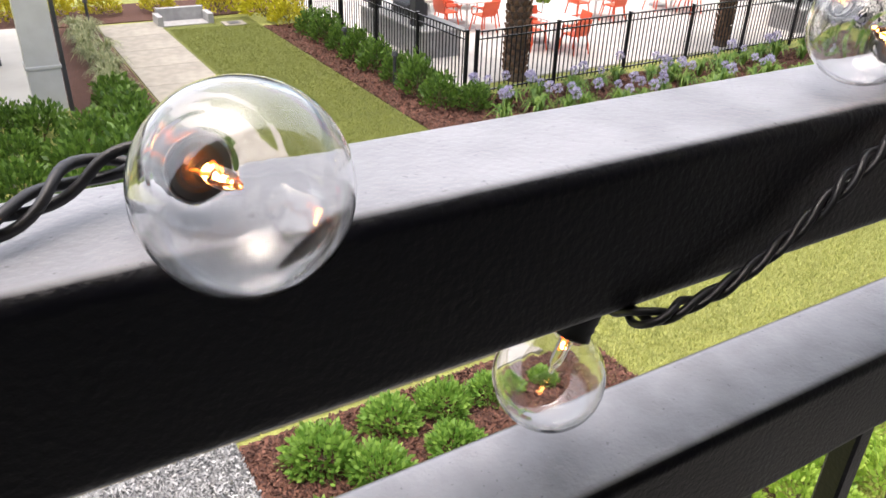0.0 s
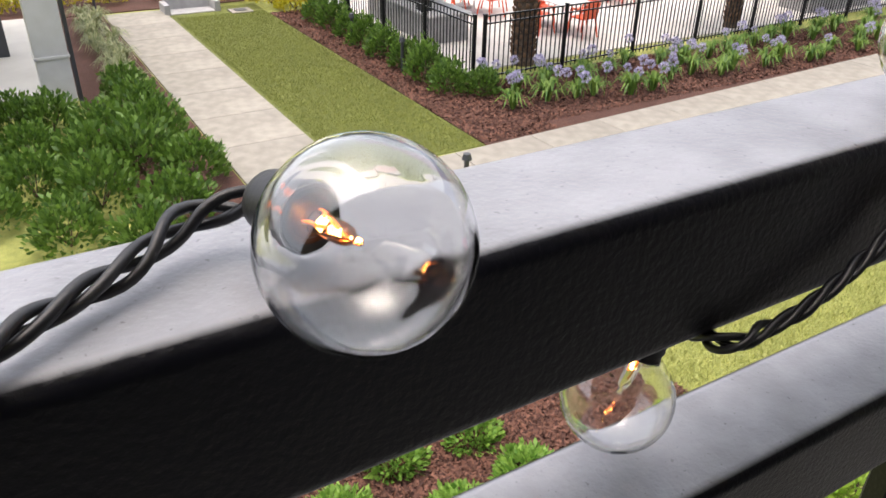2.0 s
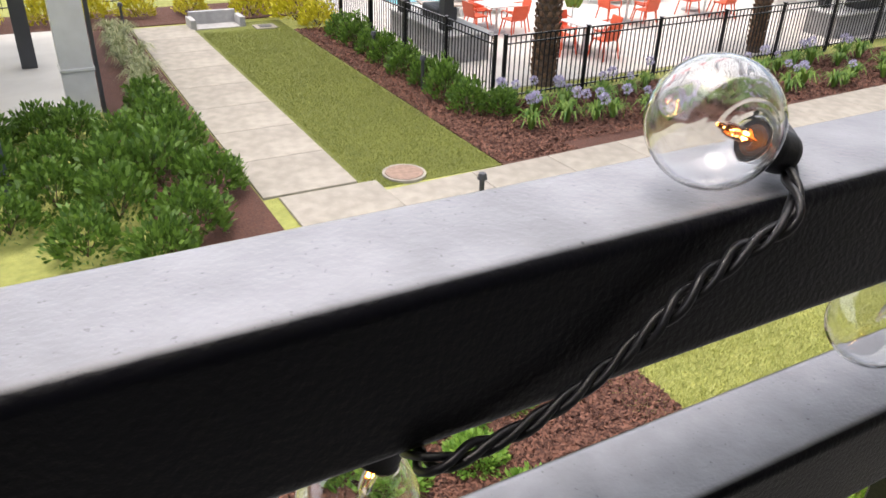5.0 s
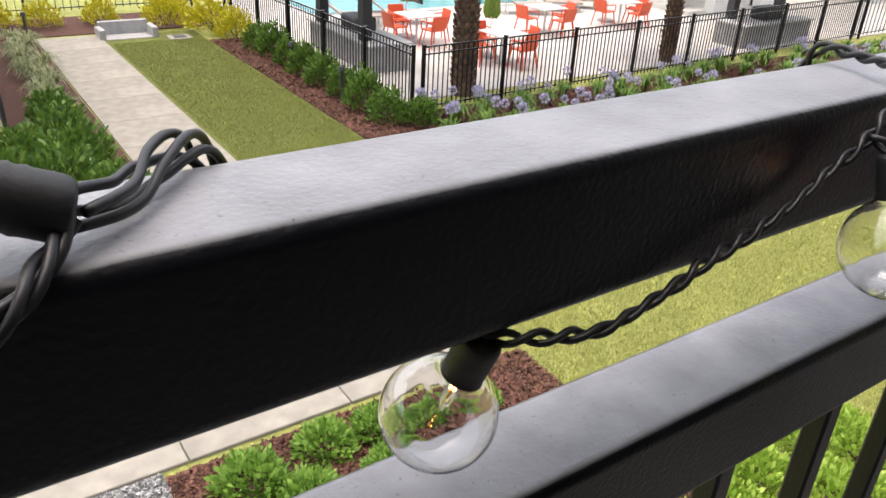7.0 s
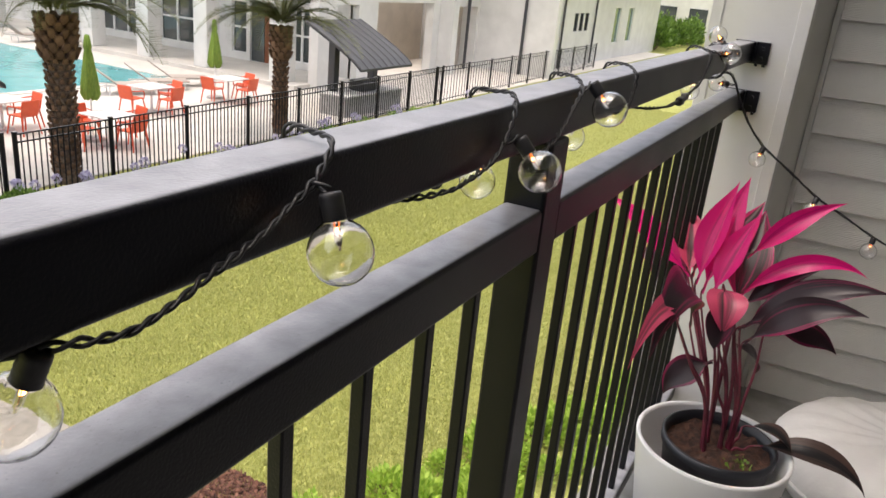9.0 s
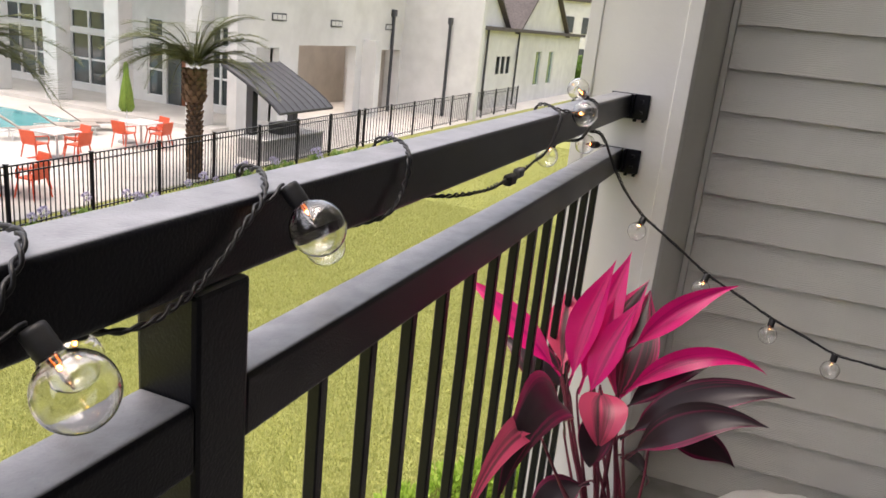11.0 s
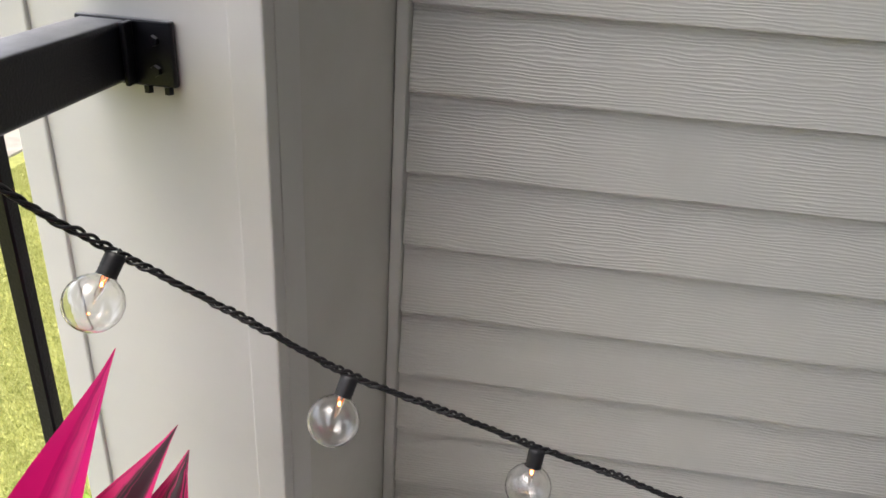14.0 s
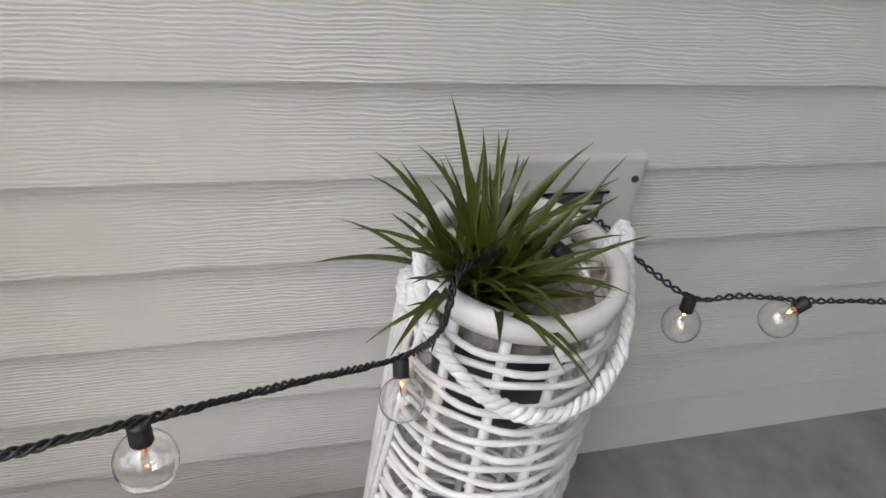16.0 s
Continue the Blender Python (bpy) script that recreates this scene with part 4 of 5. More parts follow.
hp = []
for k in range(15):
    s = k / 14
    a = math.radians(100 + 175 * s)
    drop = math.sin(math.pi * s)
    hp.append((math.cos(a) * (0.094 + 0.010 * drop), math.sin(a) * (0.094 + 0.012 * drop), RIM_Z - 0.005 - 0.085 * drop + 0.006))
hp = [(0.0 + hp[0][0] * 0.9, hp[0][1] * 0.80, RIM_Z - 0.03), (hp[0][0], hp[0][1] * 0.98, RIM_Z + 0.014)] + hp[1:-1] + [(hp[-1][0], hp[-1][1] * 0.98, RIM_Z + 0.018), (hp[-1][0] * 0.8, hp[-1][1] * 0.8, RIM_Z - 0.03)]
rope("handle", hp, 0.0066, 0.026, basket, "thick white twisted rope handle")
for a in (100, 275):
    c = Vector((math.cos(radians(a)) * 0.097, math.sin(radians(a)) * 0.097, RIM_Z - 0.022))
    kp = [tuple(c + Vector((0.010 * math.sin(w) * math.sin(radians(a)), -0.010 * math.sin(w) * math.cos(radians(a)), 0.014 * math.cos(w)))) for w in [i * 0.7 for i in range(11)]]
    rope("knot", kp, 0.0068, 0.024, basket, "rope knot")
inner = thing("grass_pot", "dark wire pot with grey moss inside the wicker basket", "pot", at=(BX, BY, 0.40))
part("shell", lathe(bmesh.new(), [(0.0001, 0.0), (0.055, 0.0), (0.068, 0.12), (0.064, 0.12), (0.052, 0.005), (0.0001, 0.005)], 32), POT_BLACK, inner, "", True)
bm = bmesh.new()
lathe(bm, [(0.0001, 0.118)] + [(r, 0.122) for r in (0.02, 0.035, 0.05, 0.06, 0.07)] + [(0.076, 0.112)], 32)
for v in bm.verts:
    v.co.z += 0.012 * noise.noise(v.co * 60)
part("moss", bm, MOSS, inner, "grey moss filling", True)
grass_plant = thing("artificial_grass", "artificial spiky green grass plant with arching blades", "plant", at=(BX - 0.012, BY + 0.034, 0.525))
grnd = random.Random(12)


def grass_blade(length, width, rise, bend):
    bm = bmesh.new()
    n, x, z, ang, prev = 9, 0.0, 0.0, rise, None
    for i in range(n + 1):
        t = i / n
        w = width * (0.55 + 0.9 * t) if t < 0.35 else width * 0.865 * (1 - ((t - 0.35) / 0.65) ** 1.6) + 0.0003
        row = [bm.verts.new((x, -w / 2, z + w * 0.22)), bm.verts.new((x, 0, z)), bm.verts.new((x, w / 2, z + w * 0.22))]
        if prev:
            bm.faces.new((prev[0], prev[1], row[1], row[0]))
            bm.faces.new((prev[1], prev[2], row[2], row[1]))
        prev = row
        x += math.cos(ang) * length / n
        z += math.sin(ang) * length / n
        ang -= bend / n * (0.5 + t)
    return bm


for k in range(104):
    q = k / 104
    head = grnd.uniform(0, 360)
    rise = 1.38 - 0.80 * q + grnd.uniform(-0.16, 0.16)
    ln = grnd.uniform(0.09, 0.168) * (0.85 if q > 0.85 else 1.0)
    bl = part("blade", grass_blade(ln, grnd.uniform(0.0065, 0.0115), rise, grnd.uniform(0.1, 1.1) + 0.35 * q), GRASSLEAF, grass_plant, "", True)
    # blades lean away from the wall
    lean = Matrix.Rotation(-0.14, 4, "Y")
    bl.matrix_basis = Matrix.Translation((grnd.uniform(-0.02, 0.02), grnd.uniform(-0.02, 0.02), 0)) @ lean @ Matrix.Rotation(radians(head), 4, "Z")

# ---- wall vent ----
vent = thing("wall_vent", "light grey metal wall vent cover with a dark louvre", "vent")
vent.matrix_basis = WALL_TURN
part("plate", box(bmesh.new(), (WALL_X - 0.020, -1.136, 0.400), (WALL_X + 0.004, -0.930, 0.537), 0.003), TRIM, vent)
part("flap", box(bmesh.new(), (WALL_X - 0.023, -1.091, 0.425), (WALL_X - 0.0205, -1.000, 0.494), 0.001), DARK_STEEL, vent, "dark louvre opening")
part("surround", box(bmesh.new(), (WALL_X - 0.026, -1.095, 0.495), (WALL_X - 0.0205, -0.996, 0.499), 0.001), BLACK_METAL, vent)
for zz in (0.440, 0.458, 0.476):
    part("slat", box(bmesh.new(), (WALL_X - 0.028, -1.089, zz), (WALL_X - 0.0235, -1.002, zz + 0.004), 0.001), TRIM, vent)
for yy in (-1.018, -1.125):
    bm = bmesh.new()
    cyl(bm, (WALL_X - 0.0225, yy, 0.510), (WALL_X - 0.0195, yy, 0.510), 0.004, 0.0045, 8)
    part("screw", bm, DARK_STEEL, vent)

# ---- courtyard ground ----
G = GROUND


def sheet(name, x0, x1, y0, y1, z, mat, label, cat, thick=0.05):
    ob = part(name, box(bmesh.new(), (x0, y0, z - thick), (x1, y1, z)), mat)
    return tagged(ob, label, cat, kind="structure")


sheet("ground", -400, 600, -200, 600, G, GRASS, "wide green and yellowish mown lawn", "lawn", 0.5)
sheet("mulch_bed", 6.6, 34.0, 9.15, 12.2, G + 0.025, MULCH, "reddish brown bark mulch bed along the fence", "mulch bed")
sheet("mulch_bed", 6.6, 8.1, 12.204, 19.6, G + 0.025, MULCH, "reddish brown bark mulch bed along the fence", "mulch bed")
sheet("mulch_bed", -4.0, 8.1, 21.3, 23.6, G + 0.025, MULCH, "mulch bed with golden shrubs", "mulch bed")
sheet("mulch_bed", 1.25, 4.9, 2.2, 4.85, G + 0.025, MULCH, "bark mulch bed below the balcony", "mulch bed")
sheet("mulch_bed", 1.3, 2.75, 6.55, 21.2, G + 0.025, MULCH, "mulch bed between the path and the building", "mulch bed")
sheet("lawn_strip", 4.23, 6.596, 9.42, 20.9, G + 0.012, GRASS_DENSE, "strip of dense olive green lawn beside the path", "lawn")
sheet("gravel_bed", -3.0, 1.246, 2.2, 4.92, G + 0.025, GRAVEL, "grey gravel bed below the balcony", "gravel bed")
sheet("pool_deck", 8.3, 60.0, 12.9, 60.0, G + 0.03, DECK_CONCRETE, "pale concrete pool deck", "pool deck")

path = thing("path", "pale concrete walkway of cast slabs", "path", kind="structure")
slab_y = bmesh.new()
box(slab_y, (-0.72, -0.70, -0.05), (0.72, 0.70, 0.04), 0.008, 1)
slab = part("slab", slab_y, PATH_CONCRETE, path)
slab.location = (3.5, 20.3, G)
for k in range(1, 8):
    piece("slab", slab.data, path, Matrix.Translation((3.5, 20.3 - 1.412 * k, G)))
slab_x = bmesh.new()
box(slab_x, (-0.74, -0.68, -0.05), (0.74, 0.68, 0.042), 0.008, 1)
sx = part("slab", slab_x, PATH_CONCRETE, path)
sx.matrix_basis = Matrix.Translation((5.24, 8.60, G)) @ Matrix.Rotation(0.045, 4, "Z")
for k in range(1, 20):
    piece("slab", sx.data, path, Matrix.Translation((5.24 + 1.4905 * k, 8.60 + 0.0671 * k, G)) @ Matrix.Rotation(0.045, 4, "Z"))
slab_w = bmesh.new()
box(slab_w, (-0.75, -0.78, -0.05), (0.75, 0.78, 0.041), 0.008, 1)
sw = part("slab", slab_w, PATH_CONCRETE, path)
sw.location = (3.74, 5.72, G)
for dx, dy in ((0, 1.572), (-1.51, 0), (-3.02, 0), (-4.53, 0), (0, 3.144)):
    piece("slab", sw.data, path, Matrix.Translation((3.74 + dx, 5.72 + dy, G)))

# ---- plants of the courtyard ----


def shrub_mesh(name, n, r, h, leaf, seed, mat, upright=0.3):
    rn = random.Random(seed)
    bm = bmesh.new()
    for k in range(n):
        a, e = rn.uniform(0, 2 * math.pi), math.asin(rn.uniform(0.0, 1.0))
        rad = rn.uniform(0.55, 1.0) * (1 + 0.25 * noise.noise((math.cos(a) * 2, math.sin(a) * 2, e * 2 + seed)))
        q = Vector((r * rad * math.cos(a) * math.cos(e), r * rad * math.sin(a) * math.cos(e), h * (0.08 + 0.92 * rad * math.sin(e))))
        d = (Vector((q.x, q.y, q.z * r / h + upright * r)).normalized() + Vector((rn.uniform(-0.6, 0.6), rn.uniform(-0.6, 0.6), rn.uniform(-0.3, 0.6)))).normalized()
        s = d.cross(Vector((rn.uniform(-1, 1), rn.uniform(-1, 1), rn.uniform(-1, 1)))).normalized()
        ln = leaf * rn.uniform(0.7, 1.3)
        bm.faces.new([bm.verts.new(v) for v in (q, q + d * ln * 0.5 + s * ln * 0.26, q + d * ln, q + d * ln * 0.5 - s * ln * 0.26)])
    me = bpy.data.meshes.new(name)
    bm.to_mesh(me)
    bm.free()
    me.materials.append(mat)
    return me


def stems_mesh(r, h, seed):
    rn = random.Random(seed)
    bm = bmesh.new()
    for k in range(7):
        a = rn.uniform(0, 6.28)
        cyl(bm, (0, 0, 0), (r * 0.55 * math.cos(a), r * 0.55 * math.sin(a), h * rn.uniform(0.5, 0.8)), 0.012, 0.004, 5, False)
    me = bpy.data.meshes.new("stem")
    bm.to_mesh(me)
    bm.free()
    me.materials.append(TRUNK)
    return me


def plant_row(name, label, group, meshes, stems, places):
    rn = random.Random(len(places))
    for i, (x, y, s) in enumerate(places):
        t = thing(name, label, "shrub", group, at=(x, y, G + 0.02))
        m = Matrix.Rotation(rn.uniform(0, 6.28), 4, "Z") @ Matrix.Diagonal((s, s, s * rn.uniform(0.9, 1.1), 1))
        piece("foliage", meshes[i % len(meshes)], t, m)
        piece("stem", stems, t, m)


hedge = [shrub_mesh("foliage", 800, 0.40, 0.72, 0.10, 20 + k, SHRUB) for k in range(3)]
hedge_stems = stems_mesh(0.4, 0.7, 5)
plant_row("shrub", "dense green shrub in the mulch bed by the fence", "shrubs along the fence", hedge, hedge_stems,
          [(7.4, 11.9 + 0.92 * k, 0.95 + 0.12 * math.sin(k * 2.3)) for k in range(8)] + [(7.9, 11.5, 0.8)])
gold = [shrub_mesh("foliage", 900, 0.62, 0.85, 0.11, 40 + k, YELLOW) for k in range(2)]
plant_row("golden_shrub", "bright yellow-green rounded shrub in mulch", "golden shrubs", gold, stems_mesh(0.6, 0.8, 6),
          [(-0.6, 22.6, 0.9), (0.9, 22.4, 0.85), (2.0, 22.6, 0.9), (3.15, 22.5, 0.85), (4.6, 22.4, 0.8), (6.1, 21.6, 1.05), (7.0, 20.6, 1.1), (7.3, 19.6, 0.9), (6.6, 22.9, 0.9)])
fern = [shrub_mesh("foliage", 1100, 0.36, 0.30, 0.085, 60 + k, FERN, 0.1) for k in range(2)]
plant_row("low_shrub", "low feathery bright green shrub in bark mulch", "low shrubs below the balcony", fern, stems_mesh(0.3, 0.25, 7),
          [(1.80, 4.38, 0.85), (2.52, 4.52, 0.72), (3.02, 4.46, 0.72), (3.52, 4.43, 0.6), (1.5, 3.6, 0.8), (4.05, 4.35, 0.5), (3.0, 3.3, 0.8), (2.3, 3.2, 0.8), (2.15, 4.0, 0.75), (2.85, 3.95, 0.7)])
weed = [shrub_mesh("foliage", 520, 0.30, 0.26, 0.075, 70 + k, WEED, 0.4) for k in range(3)]
wrn = random.Random(77)
plant_row("weed_clump", "bright yellow-green weeds growing by the building's foot", "weeds below the balcony", weed, stems_mesh(0.25, 0.2, 9),
          [(4.2 + 0.135 * k + wrn.uniform(-0.15, 0.15), 3.15 - 0.055 * k - 0.36 * (k % 3) + wrn.uniform(-0.1, 0.1), wrn.uniform(0.6, 1.05)) for k in range(34)])
bush = [shrub_mesh("foliage", 900, 0.55, 0.8, 0.12, 80 + k, SHRUB) for k in range(2)]
plant_row("shrub", "loose green shrub beside the path", "shrubs beside the path", bush, stems_mesh(0.5, 0.7, 8),
          [(2.05, 14.2, 0.8), (1.95, 13.0, 0.95), (2.0, 11.8, 1.0), (1.6, 10.8, 1.05), (2.2, 10.2, 0.9), (1.3, 12.2, 0.9), (0.7, 13.1, 0.8), (1.0, 11.0, 0.9), (1.7, 9.1, 0.9), (0.2, 13.4, 0.8), (0.3, 11.8, 0.8), (0.9, 9.9, 0.9), (0.2, 10.6, 0.9), (-0.5, 11.6, 0.9), (-0.6, 13.2, 0.9), (0.4, 9.0, 0.8), (1.2, 8.3, 0.8), (-0.4, 10.0, 0.8)])


def strap_mesh(n, r, h, w, seed, mat, arch=0.9):
    """A tuft of strap-shaped leaves that arch out from its base."""
    rn = random.Random(seed)
    bm = bmesh.new()
    for k in range(n):
        a, out = rn.uniform(0, 6.28), rn.uniform(0.3, 1.0)
        d = Vector((math.cos(a), math.sin(a), 0))
        s = Vector((-d.y, d.x, 0)) * w * rn.uniform(0.7, 1.2)
        hh = h * rn.uniform(0.7, 1.1)
        p = [d * 0.03, d * r * out * 0.35 + Vector((0, 0, hh * 0.62)), d * r * out * 0.8 + Vector((0, 0, hh * (1 - 0.25 * out * arch))), d * r * out * 1.15 + Vector((0, 0, hh * (1 - 0.75 * out * arch)))]
        prev = None
        for i, q in enumerate(p):
            ww = s * (0.6, 1.0, 0.8, 0.08)[i]
            row = [bm.verts.new(q - ww), bm.verts.new(q + ww)]
            if prev:
                bm.faces.new((prev[0], prev[1], row[1], row[0]))
            prev = row
    me = bpy.data.meshes.new("leaves")
    bm.to_mesh(me)
    bm.free()
    me.materials.append(mat)
    return me


lir = [strap_mesh(110, 0.42, 0.42, 0.012, 7 + k, LIRIOPE) for k in range(2)]
rn = random.Random(31)
for k in range(16):
    t = thing("ornamental_grass", "tuft of pale variegated grass beside the path", "grass tuft", "grass tufts by the path", at=(2.35 + rn.uniform(-0.3, 0.2), 14.3 + 0.42 * k, G + 0.02))
    piece("leaves", lir[k % 2], t, Matrix.Rotation(rn.uniform(0, 6), 4, "Z"))
aga = [strap_mesh(46, 0.36, 0.42, 0.022, 17 + k, STRAP) for k in range(3)]


def flower_mesh():
    rn = random.Random(5)
    bm = bmesh.new()
    for k in range(70):
        d = Vector((rn.gauss(0, 1), rn.gauss(0, 1), rn.gauss(0, 1) + 0.3)).normalized()
        q = d * 0.045
        s = d.cross(Vector((rn.gauss(0, 1), rn.gauss(0, 1), rn.gauss(0, 1)))).normalized() * 0.016
        bm.faces.new([bm.verts.new(v) for v in (q, q + d * 0.025 + s, q + d * 0.05, q + d * 0.025 - s)])
    me = bpy.data.meshes.new("flower_head")
    bm.to_mesh(me)
    bm.free()
    me.materials.append(FLOWER)
    return me


head_mesh = flower_mesh()
stalk_bm = cyl(bmesh.new(), (0, 0, 0), (0, 0, 1.0), 0.008, 0.005, 5)
stalk_me = bpy.data.meshes.new("flower_stalk")
stalk_bm.to_mesh(stalk_me)
stalk_bm.free()
stalk_me.materials.append(STRAP)
for k in range(58):
    x = 8.0 + (k % 29) * 0.62 + rn.uniform(-0.2, 0.2)
    y = (11.45, 10.35)[k // 29] + rn.uniform(-0.25, 0.3)
    flowering = rn.random() < (0.8 if x < 15.5 else 0.3)
    t = thing("agapanthus", "clump of strap leaves with lilac flower heads" if flowering else "clump of green strap leaves without flowers", "flower", "flowering clumps by the fence", at=(x, y, G + 0.02))
    piece("leaves", aga[k % 3], t, Matrix.Rotation(rn.uniform(0, 6), 4, "Z") @ Matrix.Scale(rn.uniform(0.85, 1.2), 4))
    for j in range(rn.randint(1, 3) if flowering else 0):
        hx, hy, hz = rn.uniform(-0.2, 0.2), rn.uniform(-0.2, 0.2), rn.uniform(0.42, 0.62)
        piece("flower_stalk", stalk_me, t, Matrix.Translation((hx, hy, 0.05)) @ Matrix.Diagonal((1, 1, hz - 0.05, 1)))
        piece("flower_head", head_mesh, t, Matrix.Translation((hx, hy, hz)) @ Matrix.Scale(rn.uniform(0.9, 1.4), 4))

# ---- pool fence ----
fence = thing("pool_fence", "black metal picket fence round the pool deck", "fence")


def fence_run(x0, y0, x1, y1, height, spacing, post_every, seed_post=None):
    a, b = Vector((x0, y0, G)), Vector((x1, y1, G))
    d = b - a
    n = int(d.length / spacing)
    turn = Matrix.Rotation(math.atan2(d.y, d.x), 4, "Z")
    bm = bmesh.new()
    box(bm, (-0.009, -0.009, 0.10), (0.009, 0.009, height - 0.02))
    me = bpy.data.meshes.new("picket")
    bm.to_mesh(me)
    bm.free()
    me.materials.append(BLACK_METAL)
    bm = bmesh.new()
    box(bm, (-0.032, -0.032, 0.0), (0.032, 0.032, height + 0.03), 0.004, 1)
    box(bm, (-0.038, -0.038, height + 0.03), (0.038, 0.038, height + 0.045))
    pm = bpy.data.meshes.new("post")
    bm.to_mesh(pm)
    bm.free()
    pm.materials.append(BLACK_METAL)
    for k in range(n + 1):
        m = Matrix.Translation(a + d * (k / n)) @ turn
        if k % post_every == 0 or k == n:
            piece("post", pm, fence, m)
        else:
            piece("picket", me, fence, m)
    for zz in (0.16, height - 0.16, height - 0.02):
        bm = box(bmesh.new(), (0, -0.014, zz), (d.length, 0.014, zz + 0.028))
        r = part("rail", bm, BLACK_METAL, fence)
        r.matrix_basis = Matrix.Translation(a) @ turn


fence_run(8.25, 12.05, 24.8, 12.75, 1.33, 0.118, 17)
fence_run(24.8, 12.75, 44.0, 13.3, 1.33, 0.24, 9)
fence_run(8.05, 12.1, 7.7, 21.5, 1.33, 0.118, 15)
fence_run(-5.0, 24.0, 7.6, 24.2, 1.33, 0.20, 10)

# ---- palms ----


def palm(x, y, r, h, seed, label):
    rn = random.Random(seed)
    t = thing("palm_tree", label, "palm tree", "palms behind the fence", at=(x, y, G))
    bm = bmesh.new()
    n = 34
    lathe(bm, [(r * (1.12 - 0.25 * min(1, k / 6)) * (1 + 0.07 * (k % 2)), h * k / n) for k in range(n + 1)], 18)
    for v in bm.verts:
        v.co += Vector((1, 1, 0)) * 0.012 * noise.noise(v.co * 9)
    part("trunk", bm, TRUNK, t, "ringed brown palm trunk", False)
    bb = bmesh.new()
    box(bb, (0.0, -0.055, -0.06), (0.05, 0.055, 0.05), 0.012, 1)
    for v in bb.verts:
        if v.co.z > 0:
            v.co.x += 0.035
            v.co.y *= 0.6
    bme = bpy.data.meshes.new("leaf_base")
    bb.to_mesh(bme)
    bb.free()
    bme.materials.append(BOOT)
    k, z = 0, 0.25
    while z < h:
        for j in range(9):
            a = (j + 0.5 * (k % 2)) * 2 * math.pi / 9
            sc = 1.0 if z < h - 0.7 else 1.9
            rr = r * (0.90 if z < h - 0.7 else 1.0)
            piece("leaf_base", bme, t, Matrix.Translation((math.cos(a) * rr, math.sin(a) * rr, z)) @ Matrix.Rotation(a, 4, "Z") @ Matrix.Scale(sc * rn.uniform(0.85, 1.1), 4))
        z += 0.125
        k += 1
    for f in range(46):
        a, rise = rn.uniform(0, 6.28), rn.uniform(0.25, 1.5)
        ln = rn.uniform(1.7, 2.4)
        bm = bmesh.new()
        pts, ang, q = [], rise, Vector((r * 0.7, 0, 0))
        for i in range(13):
            pts.append(q.copy())
            q = q + Vector((math.cos(ang), 0, math.sin(ang))) * ln / 12
            ang -= 0.13
        sweep(bm, pts, 0.016, 5, lambda s: 1 - 0.85 * s)
        for i in range(2, 64):
            s = i / 64
            j = min(11, int(s * 12))
            base = pts[j].lerp(pts[j + 1], s * 12 - j)
            for side in (-1, 1):
                l = 0.42 * (0.35 + math.sin(math.pi * s) * 0.8)
                e = base + Vector((0.45 * l, side * l * 0.85, 0.12 * l - 0.15 * l * rn.random()))
                w = Vector((0.019, 0, 0))
                bm.faces.new([bm.verts.new(v) for v in (base - w, base + w, base.lerp(e, 0.6) + w, e)])
        fr = part("frond", bm, FROND, t)
        fr.matrix_basis = Matrix.Translation((0, 0, h + 0.1 + 0.2 * rn.random())) @ Matrix.Rotation(a, 4, "Z")


palm(9.85, 12.95, 0.23, 3.15, 1, "stout palm with a scaly brown trunk and arching fronds")
palm(16.45, 13.15, 0.16, 2.78, 2, "palm with a scaly trunk and drooping grey-green fronds")

# ---- pool, tables, chairs, parasols ----
pool = part("pool_water", box(bmesh.new(), (10.5, 21.3, G - 0.1), (20.2, 40.0, G + 0.034)), WATER)
tagged(pool, "clear turquoise water of the swimming pool", "water", kind="structure")
coping = thing("pool_coping", "pale concrete coping along the pool edge", "coping", kind="structure")
part("edge", box(bmesh.new(), (10.3, 20.98, G + 0.0), (20.5, 21.296, G + 0.06), 0.01), DECK_CONCRETE, coping)
part("edge", box(bmesh.new(), (20.204, 21.30, G + 0.0), (20.5, 40.0, G + 0.06), 0.01), DECK_CONCRETE, coping)


def table(x, y):
    t = thing("cafe_table", "square white cafe table on a slim pedestal", "table", "tables on the pool deck", at=(x, y, G + 0.03))
    part("tabletop", box(bmesh.new(), (-0.45, -0.45, 0.70), (0.45, 0.45, 0.735), 0.01), WHITE_TABLE, t)
    part("pedestal", cyl(bmesh.new(), (0, 0, 0.02), (0, 0, 0.70), 0.035), WHITE_FRAME, t)
    part("foot_plate", cyl(bmesh.new(), (0, 0, 0), (0, 0, 0.025), 0.26, 0.24, 24), STONE_COUNTER, t)
    return t


